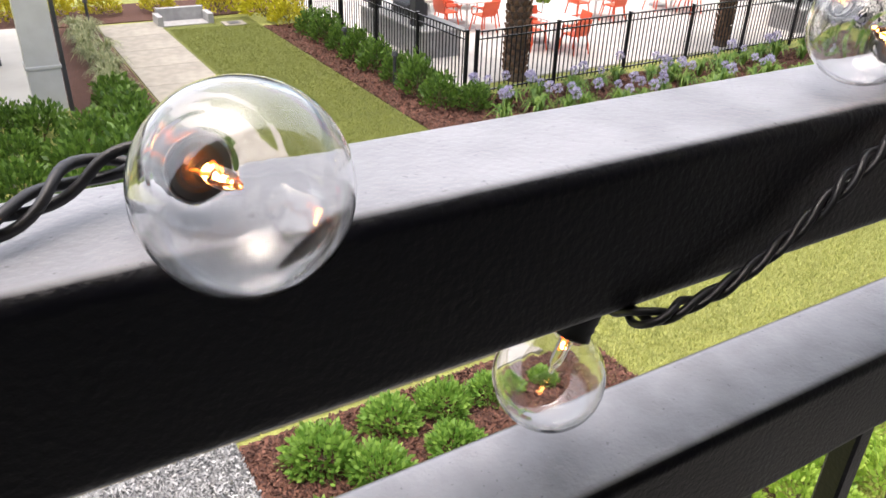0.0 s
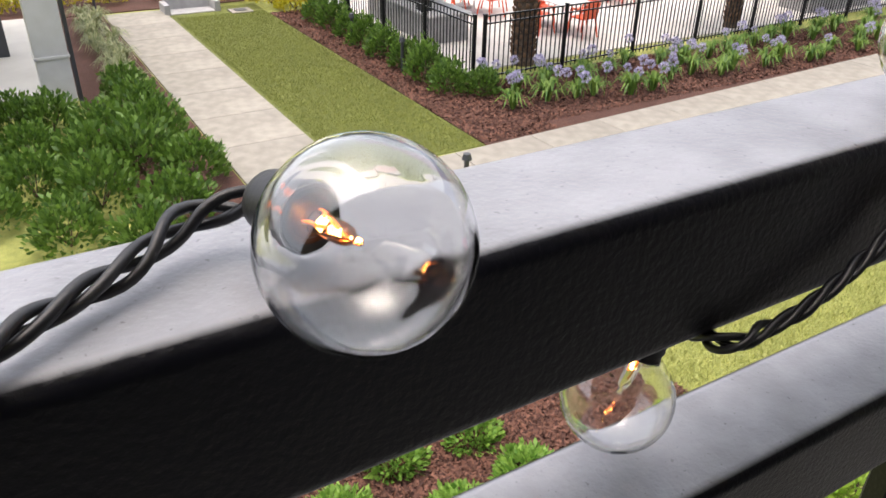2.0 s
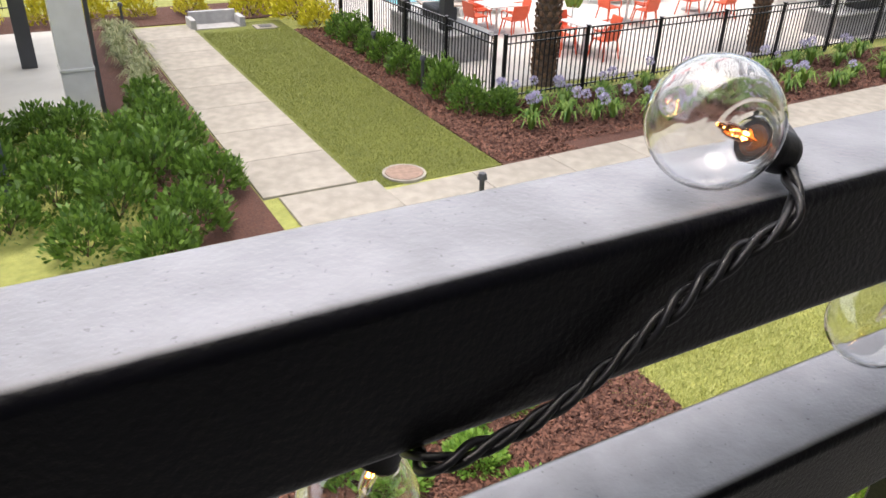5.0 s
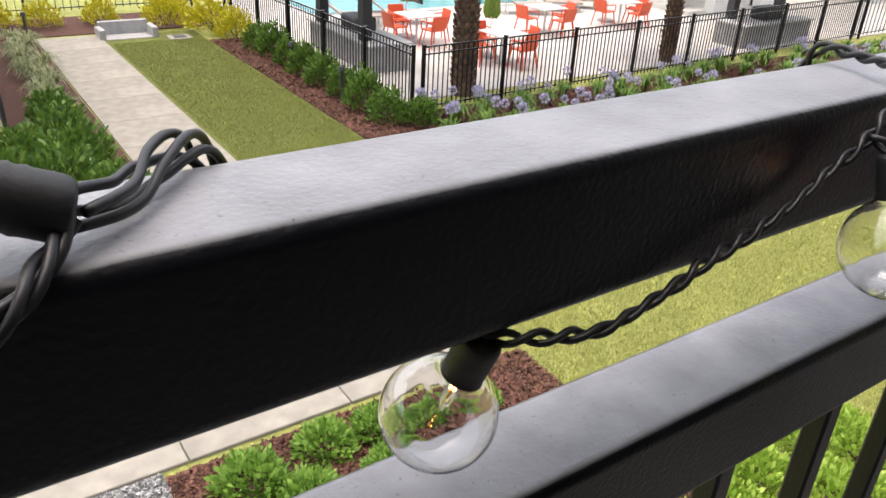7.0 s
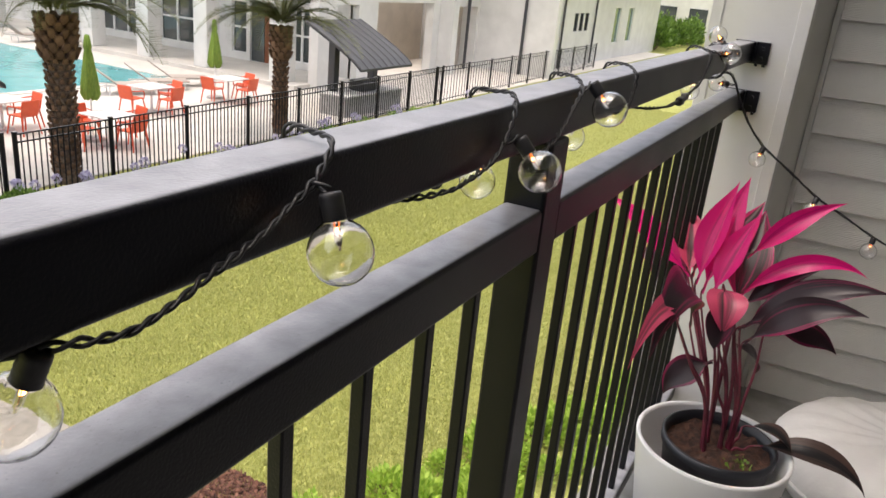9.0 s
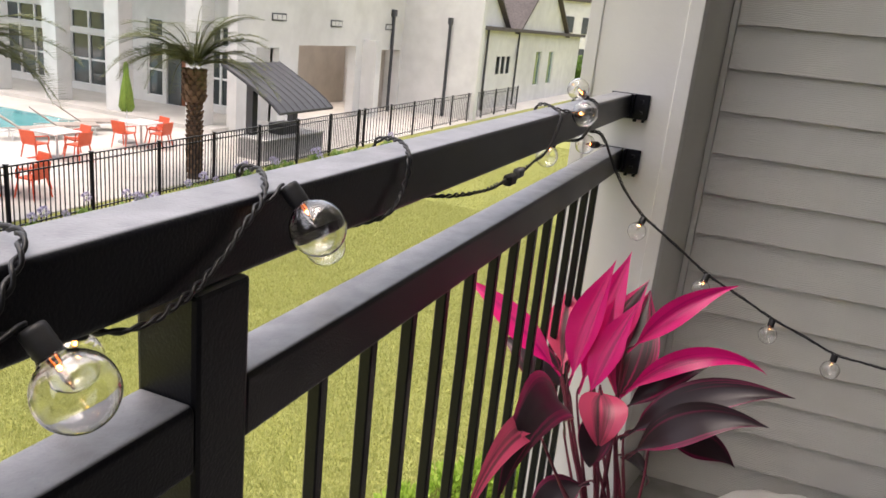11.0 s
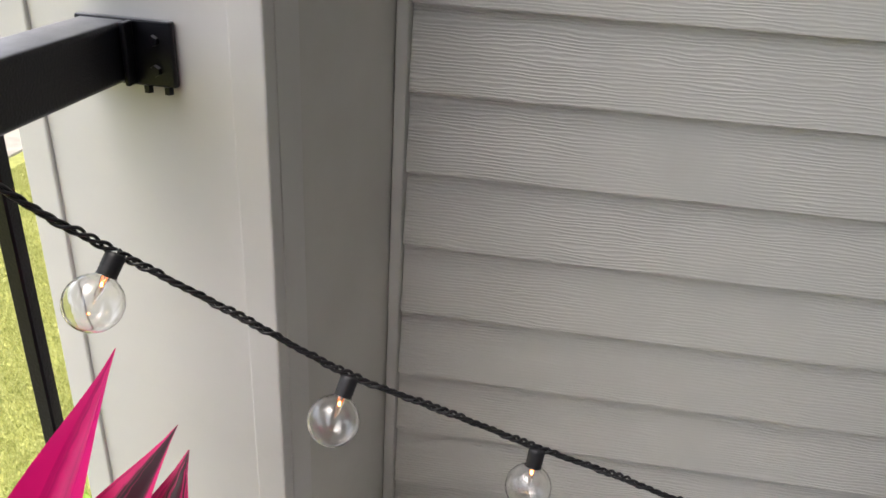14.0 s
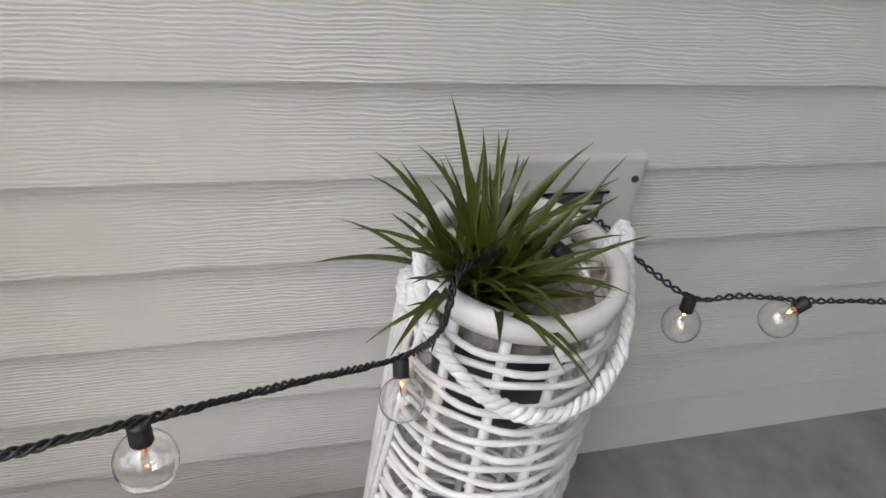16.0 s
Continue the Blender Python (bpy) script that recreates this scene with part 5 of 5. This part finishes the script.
def chair():
    t = thing("cafe_chair", "orange moulded plastic chair with arms on the pool deck", "chair", "orange chairs round the tables")
    part("seat", box(bmesh.new(), (-0.22, -0.22, 0.43), (0.22, 0.22, 0.465), 0.015), ORANGE, t)
    bm = box(bmesh.new(), (-0.235, 0.19, 0.46), (0.235, 0.225, 0.82), 0.015)
    for v in bm.verts:
        v.co.y += (v.co.z - 0.46) * 0.22
    part("backrest", bm, ORANGE, t)
    for sx_ in (-1, 1):
        bm = bmesh.new()
        sweep(bm, smooth_path([(sx_ * 0.24, -0.20, 0.44), (sx_ * 0.25, -0.18, 0.64), (sx_ * 0.25, 0.05, 0.66), (sx_ * 0.24, 0.24, 0.68)], 5), 0.017, 6)
        part("armrest", bm, ORANGE, t)
        for sy_ in (-1, 1):
            part("leg", cyl(bmesh.new(), (sx_ * 0.20, sy_ * 0.19, 0.44), (sx_ * 0.25, sy_ * 0.27, 0.0), 0.022, 0.016, 8), ORANGE, t)
    return t


def parasol(x, y, h=2.4):
    t = thing("parasol", "closed green canvas parasol on a white pole", "parasol", "closed parasols", at=(x, y, G + 0.03))
    part("pole", cyl(bmesh.new(), (0, 0, 0.0), (0, 0, h), 0.02), WHITE_FRAME, t)
    bm = bmesh.new()
    prof = [(0.02, 1.02), (0.16, 1.0), (0.205, 1.10), (0.17, 1.45), (0.10, 1.95), (0.07, 2.10), (0.085, 2.16), (0.05, h + 0.02), (0.001, h + 0.04)]
    lathe(bm, prof, 32)
    for v in bm.verts:
        a = math.atan2(v.co.y, v.co.x)
        f = 1 + 0.16 * math.cos(a * 8 + v.co.z * 1.3)
        v.co.x *= f
        v.co.y *= f
        if v.co.z < 1.1:
            v.co.z += 0.05 * math.cos(a * 8)
    part("canopy", bm, UMBRELLA, t, "folded green canvas", True)
    part("base", cyl(bmesh.new(), (0, 0, 0), (0, 0, 0.07), 0.28, 0.25, 24), STONE_COUNTER, t)


chair0 = chair()
placed = False
for tx, ty, par in ((18.7, 17.1, True), (15.65, 17.1, False), (12.3, 14.75, True), (11.45, 17.4, True)):
    table(tx, ty)
    if par:
        parasol(tx + 0.02, ty + 0.58)
    for k, (cx, cy, rz) in enumerate(((-0.62, 0.05, 90), (0.62, -0.05, -90), (0.1, -0.66, 180), (-0.1, 0.7, 0))):
        if not par and k == 3:
            continue
        if par and k == 3 and tx > 15:
            continue
        m = Matrix.Translation((tx + cx, ty + cy, G + 0.031)) @ Matrix.Rotation(radians(rz + (7, -9, 5, -4)[k]), 4, "Z")
        if not placed:
            chair0.matrix_basis = m
            placed = True
        else:
            copy_thing(chair0, m)


def lounger(x, y, rz):
    t = thing("sun_lounger", "low taupe sling sun lounger by the pool", "lounger", "loungers by the pool", at=(x, y, G + 0.03))
    t.rotation_euler = (0, 0, radians(rz))
    part("bed", box(bmesh.new(), (-0.33, -0.9, 0.28), (0.33, 0.35, 0.33), 0.015), LOUNGER, t)
    bm = box(bmesh.new(), (-0.33, 0.36, 0.29), (0.33, 1.0, 0.34), 0.015)
    for v in bm.verts:
        v.co.z += (v.co.y - 0.36) * 0.75
    part("backrest", bm, LOUNGER, t)
    for sx_ in (-0.3, 0.3):
        part("side_rail", cyl(bmesh.new(), (sx_, -0.9, 0.27), (sx_, 0.9, 0.27), 0.02, seg=8), WHITE_FRAME, t)
        for yy in (-0.75, 0.6):
            part("leg", cyl(bmesh.new(), (sx_, yy, 0.27), (sx_, yy, 0), 0.02, seg=8), WHITE_FRAME, t)


for lx, ly, lr in ((17.0, 19.6, 60), (18.3, 19.7, 60), (19.4, 19.9, 60), (12.3, 19.8, 70), (10.9, 19.9, 70), (21.4, 29.0, 80), (21.6, 31.0, 80)):
    lounger(lx, ly, lr)


def pavilion(x, y, rz, label):
    """A grill counter under a curved standing-seam roof on two posts."""
    t = thing("grill_pavilion", label, "pavilion", "grill pavilions by the fence", at=(x, y, G + 0.03))
    t.rotation_euler = (0, 0, radians(rz))
    part("counter", box(bmesh.new(), (-1.6, -0.55, 0.0), (1.6, 0.45, 0.60), 0.01), STONE_COUNTER, t, "grey plastered counter")
    part("worktop", box(bmesh.new(), (-1.66, -0.62, 0.604), (1.66, 0.52, 0.65), 0.008), STUCCO, t, "pale stone worktop")
    part("grill", box(bmesh.new(), (-0.45, -0.35, 0.654), (0.4, 0.20, 1.00), 0.06), DARK_STEEL, t, "dark steel grill")
    for px_ in (-1.1, 1.1):
        part("post", box(bmesh.new(), (px_ - 0.13, 0.21, 0.654), (px_ + 0.13, 0.45, 2.16), 0.01), DARK_STEEL, t)
    prof = []
    for k in range(9):
        s = k / 8
        prof.append((-0.95 + 2.15 * s, 1.50 + 1.20 * s ** 0.82))
    bm = bmesh.new()
    rows = []
    for yy, zz in prof:
        rows.append([bm.verts.new(v) for v in ((-1.5, yy, zz), (1.5, yy, zz), (1.5, yy, zz - 0.07), (-1.5, yy, zz - 0.07))])
    for a, b in zip(rows, rows[1:]):
        for k in range(4):
            bm.faces.new((a[k], a[(k + 1) % 4], b[(k + 1) % 4], b[k]))
    bm.faces.new(rows[0][::-1])
    bm.faces.new(rows[-1])
    bmesh.ops.recalc_face_normals(bm, faces=bm.faces)
    part("roof", bm, DARK_STEEL, t, "curved dark grey standing-seam roof")
    for k in range(9):
        xx = -1.47 + 2.94 * k / 8
        part("seam", sweep(bmesh.new(), [Vector((xx, yy, zz + 0.012)) for yy, zz in prof], 0.018, 4), DARK_STEEL, t)


pavilion(21.25, 13.8, 0, "grill counter under a curved dark metal roof")
pavilion(9.2, 16.6, 90, "grill counter under a curved dark metal roof near the fence corner")

# ---- clubhouse ----


def wall_boxes(u0, u1, z0, z1, holes, make):
    """Boxes that fill a wall but for its holes; make(u0, u1, z0, z1) adds one."""
    us = sorted({u0, u1, *[h[0] for h in holes], *[h[1] for h in holes]})
    for a, b in zip(us, us[1:]):
        cuts = sorted((h[2], h[3]) for h in holes if h[0] < b and h[1] > a)
        z = z0
        for c0, c1 in cuts:
            if c0 > z:
                make(a, b, z, c0)
            z = max(z, c1)
        if z < z1:
            make(a, b, z, z1)


club = thing("clubhouse", "white stucco clubhouse with tall windows and a colonnade", "building")


def facade_x(x, thick, y0, y1, z0, z1, holes, mat=STUCCO):
    """A wall along y with holes, as butted wall panels."""
    wall_boxes(y0, y1, z0, z1, holes, lambda a, b, c, d: part("wall", box(bmesh.new(), (x, a, c), (x + thick, b, d)), mat, club))


def facade_y(y, thick, x0, x1, z0, z1, holes, parent, mat=STUCCO):
    wall_boxes(x0, x1, z0, z1, holes, lambda a, b, c, d: part("wall", box(bmesh.new(), (a, y, c), (b, y + thick, d)), mat, parent))


def window_x(x, y0, y1, z0, z1, cols, rows_, parent, mat=WINDOW_GLASS):
    w = part("window", box(bmesh.new(), (x + 0.12, y0, z0), (x + 0.14, y1, z1)), mat, parent, "dark glazed window")
    bm = bmesh.new()
    for k in range(cols + 1):
        yy = y0 + (y1 - y0) * k / cols
        box(bm, (x + 0.05, yy - 0.045, z0), (x + 0.118, yy + 0.045, z1))
    for k in range(rows_ + 1):
        zz = z0 + (z1 - z0) * k / rows_
        box(bm, (x + 0.06, y0, zz - 0.04), (x + 0.116, y1, zz + 0.04))
    part("frame", bm, WHITE_FRAME, w, "white window frame")


def window_y(y, x0, x1, z0, z1, cols, rows_, parent, mat=WINDOW_GLASS, fmat=WHITE_FRAME):
    w = part("window", box(bmesh.new(), (x0, y + 0.12, z0), (x1, y + 0.14, z1)), mat, parent, "glazed window")
    bm = bmesh.new()
    for k in range(cols + 1):
        xx = x0 + (x1 - x0) * k / cols
        box(bm, (xx - 0.045, y + 0.05, z0), (xx + 0.045, y + 0.118, z1))
    for k in range(rows_ + 1):
        zz = z0 + (z1 - z0) * k / rows_
        box(bm, (x0, y + 0.06, zz - 0.04), (x1, y + 0.116, zz + 0.04))
    part("frame", bm, fmat, w, "window frame")


FX = 25.6
part("plinth_floor", box(bmesh.new(), (22.2, 17.3, G), (FX, 40.0, G + 0.18), 0.01), DECK_CONCRETE, club)
holes = []
for y0, y1 in ((18.6, 20.3), (22.6, 23.4), (24.6, 27.6), (28.8, 31.6), (33.0, 36.0)):
    holes.append((y0, y1, G + 0.45, G + 2.55))
    holes.append((y0, y1, G + 2.75, G + 3.5))
holes.append((20.9, 22.4, G + 0.18, G + 2.6))
facade_x(FX, 0.3, 17.3, 40.0, G, G + 9.0, holes)
for y0, y1 in ((18.6, 20.3), (22.6, 23.4), (24.6, 27.6), (28.8, 31.6), (33.0, 36.0)):
    window_x(FX, y0, y1, G + 0.45, G + 2.55, 3 if y1 - y0 > 1 else 1, 2, club)
    window_x(FX, y0, y1, G + 2.75, G + 3.5, 3 if y1 - y0 > 1 else 1, 1, club)
door = part("door", box(bmesh.new(), (FX + 0.10, 20.9, G + 0.18), (FX + 0.16, 21.7, G + 2.6), 0.01), WOOD_DOOR, club, "stained wooden double door leaf")
part("door", box(bmesh.new(), (FX + 0.10, 21.72, G + 0.18), (FX + 0.16, 22.4, G + 2.6), 0.01), WINDOW_GLASS, club, "glazed door leaf")
for cy in (18.3, 22.0, 25.1, 28.4, 31.6, 35.0):
    part("pillar", box(bmesh.new(), (22.4, cy - 0.34, G + 0.18), (23.08, cy + 0.34, G + 7.2), 0.02), STUCCO, club, "square white pillar")
part("colonnade_roof", box(bmesh.new(), (22.2, 17.3, G + 7.204), (FX, 40.0, G + 7.6)), STUCCO, club)
# covered wing with deep openings
WY = 17.0
facade_y(WY, 0.4, 23.1, 36.0, G, G + 8.5, [(24.2, 25.6, G, G + 3.0), (26.9, 31.4, G, G + 3.1), (32.9, 35.8, G, G + 2.95)], club)
facade_y(WY + 3.2, 0.2, 25.9, 36.0, G, G + 4.0, [(27.6, 28.5, G + 0.7, G + 2.2)], club, BEIGE)
window_y(WY + 3.2, 27.6, 28.5, G + 0.7, G + 2.2, 2, 1, club)
part("wing_end", box(bmesh.new(), (36.0, 12.9, G), (36.4, 22.0, G + 8.5)), STUCCO, club)
for xx, zz in ((25.5, G + 4.1), (29.6, G + 4.0), (34.5, G + 4.0)):
    vt = part("wall_grille", box(bmesh.new(), (xx - 0.45, WY - 0.03, zz - 0.14), (xx + 0.45, WY - 0.002, zz + 0.14)), DARK_STEEL, club, "dark wall grille")
    for k in range(3):
        part("grille_panel", box(bmesh.new(), (xx - 0.4 + 0.28 * k, WY - 0.05, zz - 0.09), (xx - 0.17 + 0.28 * k, WY - 0.031, zz + 0.09)), STUCCO, vt)
part("alcove_wall", box(bmesh.new(), (32.6, WY + 0.9, G), (35.99, WY + 1.1, G + 3.4)), BEIGE, club, "beige plaster wall in the recess")
for gx, gy, top in ((34.7, WY - 0.09, 4.5), (35.9, 14.5, 4.4)):
    dp = part("downpipe", cyl(bmesh.new(), (gx, gy, G), (gx, gy, G + top), 0.075, seg=10), DARK_STEEL, club, "dark square rainwater pipe")
    part("rain_head", box(bmesh.new(), (gx - 0.16, gy - 0.085, G + top), (gx + 0.16, gy + 0.085, G + top + 0.32), 0.02), DARK_STEEL, dp, "dark rain collector box")
part("alcove_wall", box(bmesh.new(), (32.0, WY - 0.7, G), (32.5, WY - 0.002, G + 3.4)), STUCCO, club)

houses = thing("town_house", "row of white rendered houses with grey gabled roofs", "house")
HY = 14.4
facade_y(HY, 0.3, 36.4, 62.0, G, G + 4.3, [(42.8, 43.5, G + 1.9, G + 2.9), (43.7, 44.4, G + 1.9, G + 2.9), (44.6, 45.3, G + 1.9, G + 2.9), (50.5, 51.8, G + 1.0, G + 3.2), (53.6, 54.9, G + 1.0, G + 3.2)], houses)
for x0 in (42.8, 43.7, 44.6):
    window_y(HY, x0, x0 + 0.7, G + 1.9, G + 2.9, 1, 1, houses, WINDOW_GLASS, DARK_STEEL)
for x0 in (50.5, 53.6):
    window_y(HY, x0, x0 + 1.3, G + 1.0, G + 3.2, 1, 1, houses, GREEN_GLASS)
part("roof", box(bmesh.new(), (36.4, HY - 0.3, G + 4.304), (62.3, HY + 9.0, G + 4.5)), SHINGLE, houses)


def gable(x0, x1, y, z0, zr, depth):
    bm = bmesh.new()
    xm = (x0 + x1) / 2
    a = [bm.verts.new(v) for v in ((x0, y, z0), (x1, y, z0), (xm, y, zr))]
    b = [bm.verts.new(v) for v in ((x0, y + depth, z0), (x1, y + depth, z0), (xm, y + depth, zr))]
    bm.faces.new(a)
    bm.faces.new(b[::-1])
    for k in range(3):
        bm.faces.new((a[k], b[k], b[(k + 1) % 3], a[(k + 1) % 3]))
    bmesh.ops.recalc_face_normals(bm, faces=bm.faces)
    part("gable", bm, STUCCO, houses)
    for s, e in ((x0 - 0.4, z0 - 0.3), (x1 + 0.4, z0 - 0.3)):
        bm = bmesh.new()
        v = [bm.verts.new(q) for q in ((s, y - 0.3, e), (xm, y - 0.3, zr + 0.12), (xm, y + depth, zr + 0.12), (s, y + depth, e))]
        f = bm.faces.new(v)
        r = bmesh.ops.extrude_face_region(bm, geom=[f])
        for q in r["geom"]:
            if isinstance(q, bmesh.types.BMVert):
                q.co.z += 0.16
        bmesh.ops.recalc_face_normals(bm, faces=bm.faces)
        part("roof", bm, SHINGLE, houses)


gable(46.0, 57.0, HY - 0.02, G + 4.5, G + 8.2, 9.0)
gable(36.6, 45.6, HY + 0.6, G + 4.5, G + 7.6, 9.0)
for gx in (37.2, 40.8, 46.2):
    part("downpipe", cyl(bmesh.new(), (gx, HY - 0.1, G), (gx, HY - 0.1, G + 4.4), 0.06, seg=8), DARK_STEEL, houses)
far = thing("distant_house", "distant white house with a balcony beyond the lawn", "house")
part("wall", box(bmesh.new(), (92.0, 15.0, G), (100.0, 25.5, G + 8.0)), STUCCO, far)
for zz in (1.0, 4.5):
    for yy in (16.2, 19.6, 22.6):
        part("window", box(bmesh.new(), (91.9, yy, G + zz), (91.99, yy + 2.0, G + zz + 1.8)), WINDOW_GLASS, far)
part("roof", box(bmesh.new(), (91.5, 14.5, G + 8.0), (100.5, 26.0, G + 8.4)), SHINGLE, far)
plant_row("hedge_shrub", "dark green shrub in the distance", "distant hedge", hedge, hedge_stems, [(63 + 2.1 * (k % 8), 14.5 + 3.0 * (k // 8) + 0.4 * math.sin(k), 3.0) for k in range(16)])

# ---- neighbouring porch, bench, drain, path lights ----
porch = thing("porch", "covered concrete porch with a light grey boxed column", "porch")
part("slab", box(bmesh.new(), (-6.0, 14.1, G), (1.1, 21.0, G + 0.14), 0.01), DECK_CONCRETE, porch)
part("column", box(bmesh.new(), (0.72, 14.15, G + 0.144), (1.24, 14.6, G + 4.2), 0.01), COLUMN_PAINT, porch, "light grey panelled column")
for zz in (0.9, 2.3):
    part("column_band", box(bmesh.new(), (0.70, 14.13, G + zz), (1.26, 14.62, G + zz + 0.05), 0.005), COLUMN_PAINT, porch)
part("post", box(bmesh.new(), (0.15, 17.6, G + 0.144), (0.45, 17.9, G + 4.2), 0.01), DARK_STEEL, porch, "dark square post")
part("downpipe", box(bmesh.new(), (1.262, 14.2, G + 0.02), (1.33, 14.28, G + 4.2), 0.01), DARK_STEEL, porch)
part("roof", box(bmesh.new(), (-6.0, 13.6, G + 4.204), (1.6, 21.4, G + 4.6)), STUCCO, porch)
patio = thing("patio_wall", "blue-grey lap-sided patio wall with a white upper part", "wall")
part("core", box(bmesh.new(), (-6.0, 11.5, G), (-0.33, 11.7, G + 2.02)), PATIO_GREY, patio)
part("upper_wall", box(bmesh.new(), (-6.0, 11.47, G + 2.024), (-0.31, 11.73, G + 4.6), 0.01), STUCCO, patio, "white rendered upper wall")
part("corner_board", box(bmesh.new(), (-0.43, 11.478, G), (-0.315, 11.70, G + 2.02), 0.005), PATIO_GREY, patio)
for k in range(13):
    part("siding_board", box(bmesh.new(), (-6.0, 11.482, G + 0.155 * k), (-0.432, 11.50, G + 0.155 * k + 0.148), 0.004, 1), PATIO_GREY, patio)
cover = thing("drain_cover", "round pinkish utility cover set in the grass", "drain cover")
part("lid", cyl(bmesh.new(), (5.0, 9.72, G), (5.0, 9.72, G + 0.05), 0.30, 0.29, 28), COVER_PINK, cover)
part("rim", lathe(bmesh.new(), [(0.30, 0.0), (0.34, 0.0), (0.34, 0.045), (0.30, 0.045)], 28, True), PATH_CONCRETE, cover).location = (5.0, 9.72, G)
headwall = thing("drain_headwall", "low grey concrete drain headwall in the lawn", "drain")
part("back", box(bmesh.new(), (4.25, 21.0, G), (5.45, 21.15, G + 0.35), 0.01), STONE_COUNTER, headwall)
for xx in (4.15, 5.42):
    part("side", box(bmesh.new(), (xx, 20.4, G), (xx + 0.14, 20.998, G + 0.26), 0.01), STONE_COUNTER, headwall)
part("apron", box(bmesh.new(), (4.295, 20.4, G), (5.415, 20.998, G + 0.03)), STONE_COUNTER, headwall)
drain = thing("drain_cover", "square concrete drain cover in the grass", "drain cover")
part("frame", box(bmesh.new(), (6.0 - 0.28, 19.9, G), (6.28, 20.4, G + 0.04), 0.008), PATH_CONCRETE, drain)
part("grate", box(bmesh.new(), (5.85, 20.02, G + 0.041), (6.15, 20.28, G + 0.055)), DARK_STEEL, drain)
for x, y in ((2.6, 20.9), (7.25, 13.5), (7.2, 15.8), (5.22, 7.82)):
    bl = thing("path_light", "slim grey bollard light beside the path", "bollard light", "bollard lights", at=(x, y, G + 0.02))
    part("pole", cyl(bmesh.new(), (0, 0, 0), (0, 0, 0.62), 0.035, seg=12), DARK_STEEL, bl)
    part("cap", cyl(bmesh.new(), (0, 0, 0.62), (0, 0, 0.70), 0.07, 0.05, 16), DARK_STEEL, bl)

# ---- grass blades on the lawn nearest to the balcony ----
gn = np.random.RandomState(9)


def grass_patch(x0, x1, y0, y1, count, mat=GRASS_BLADE, label="short mown yellowish green grass blades"):
    x = gn.uniform(x0, x1, count)
    y = gn.uniform(y0, y1, count)
    a = gn.uniform(0, 6.28, count)
    h = gn.uniform(0.02, 0.06, count)
    lx, ly = gn.normal(0, 0.022, count), gn.normal(0, 0.022, count)
    v = np.empty((count, 3, 3))
    v[:, 0] = np.stack([x - 0.006 * np.cos(a), y - 0.006 * np.sin(a), np.full(count, G)], 1)
    v[:, 1] = np.stack([x + 0.006 * np.cos(a), y + 0.006 * np.sin(a), np.full(count, G)], 1)
    v[:, 2] = np.stack([x + lx, y + ly, G + h], 1)
    me = bpy.data.meshes.new("grass")
    me.from_pydata(v.reshape(-1, 3).tolist(), [], np.arange(count * 3).reshape(-1, 3).tolist())
    me.materials.append(mat)
    tagged(new("grass", me), label, "grass", kind="stuff")


grass_patch(4.45, 13.0, 1.6, 7.9, 185000)
grass_patch(4.3, 6.55, 9.45, 20.0, 60000, DENSE_BLADE, "dense olive green grass blades")
grass_patch(13.0, 19.0, 0.6, 8.25, 150000)
grass_patch(19.0, 32.0, 0.0, 8.4, 120000)


def chip_patch(x0, x1, y0, y1, count, size, mat, name, label):
    """Loose chips: flat slivers lying at all angles."""
    x, y, a = gn.uniform(x0, x1, count), gn.uniform(y0, y1, count), gn.uniform(0, 6.28, count)
    l, w = gn.uniform(0.5, 1.0, count) * size, gn.uniform(0.15, 0.4, count) * size
    z = G + 0.027 + gn.uniform(0, 0.02, count)
    t1, t2 = gn.normal(0, 0.010, count), gn.normal(0, 0.006, count)
    c, s = np.cos(a), np.sin(a)
    v = np.empty((count, 4, 3))
    for k, (p, q) in enumerate(((-1, -1), (1, -1), (1, 1), (-1, 1))):
        v[:, k] = np.stack([x + p * l * c - q * w * s, y + p * l * s + q * w * c, z + p * t1 + q * t2], 1)
    me = bpy.data.meshes.new(name)
    me.from_pydata(v.reshape(-1, 3).tolist(), [], np.arange(count * 4).reshape(-1, 4).tolist())
    me.materials.append(mat)
    tagged(new(name, me), label, "ground cover", kind="stuff")


BARK = leaf_material("bark_chip", (0.045, 0.018, 0.012), (0.22, 0.10, 0.065), rough=0.9, trans=0.0)
STONES = leaf_material("gravel_stone", (0.08, 0.08, 0.08), (0.62, 0.61, 0.59), rough=0.8, trans=0.0)
chip_patch(1.25, 4.9, 2.4, 4.84, 26000, 0.03, BARK, "bark_chips", "loose reddish brown bark chips")
chip_patch(6.6, 8.1, 9.45, 19.5, 22000, 0.035, BARK, "bark_chips", "loose reddish brown bark chips")
chip_patch(8.1, 20.0, 9.78, 12.1, 30000, 0.035, BARK, "bark_chips", "loose reddish brown bark chips")
chip_patch(-1.5, 1.24, 3.0, 4.9, 16000, 0.02, STONES, "gravel_stones", "loose grey gravel stones")

# ---- siding boards ----
board = part("siding_board", siding_board(), SIDING, wall_end)
board.location = (WALL_X, 0, 0.0)
for k in range(1, 26):
    piece("siding_board", board.data, wall_end, Matrix.Translation((WALL_X, 0, LAP * k)))
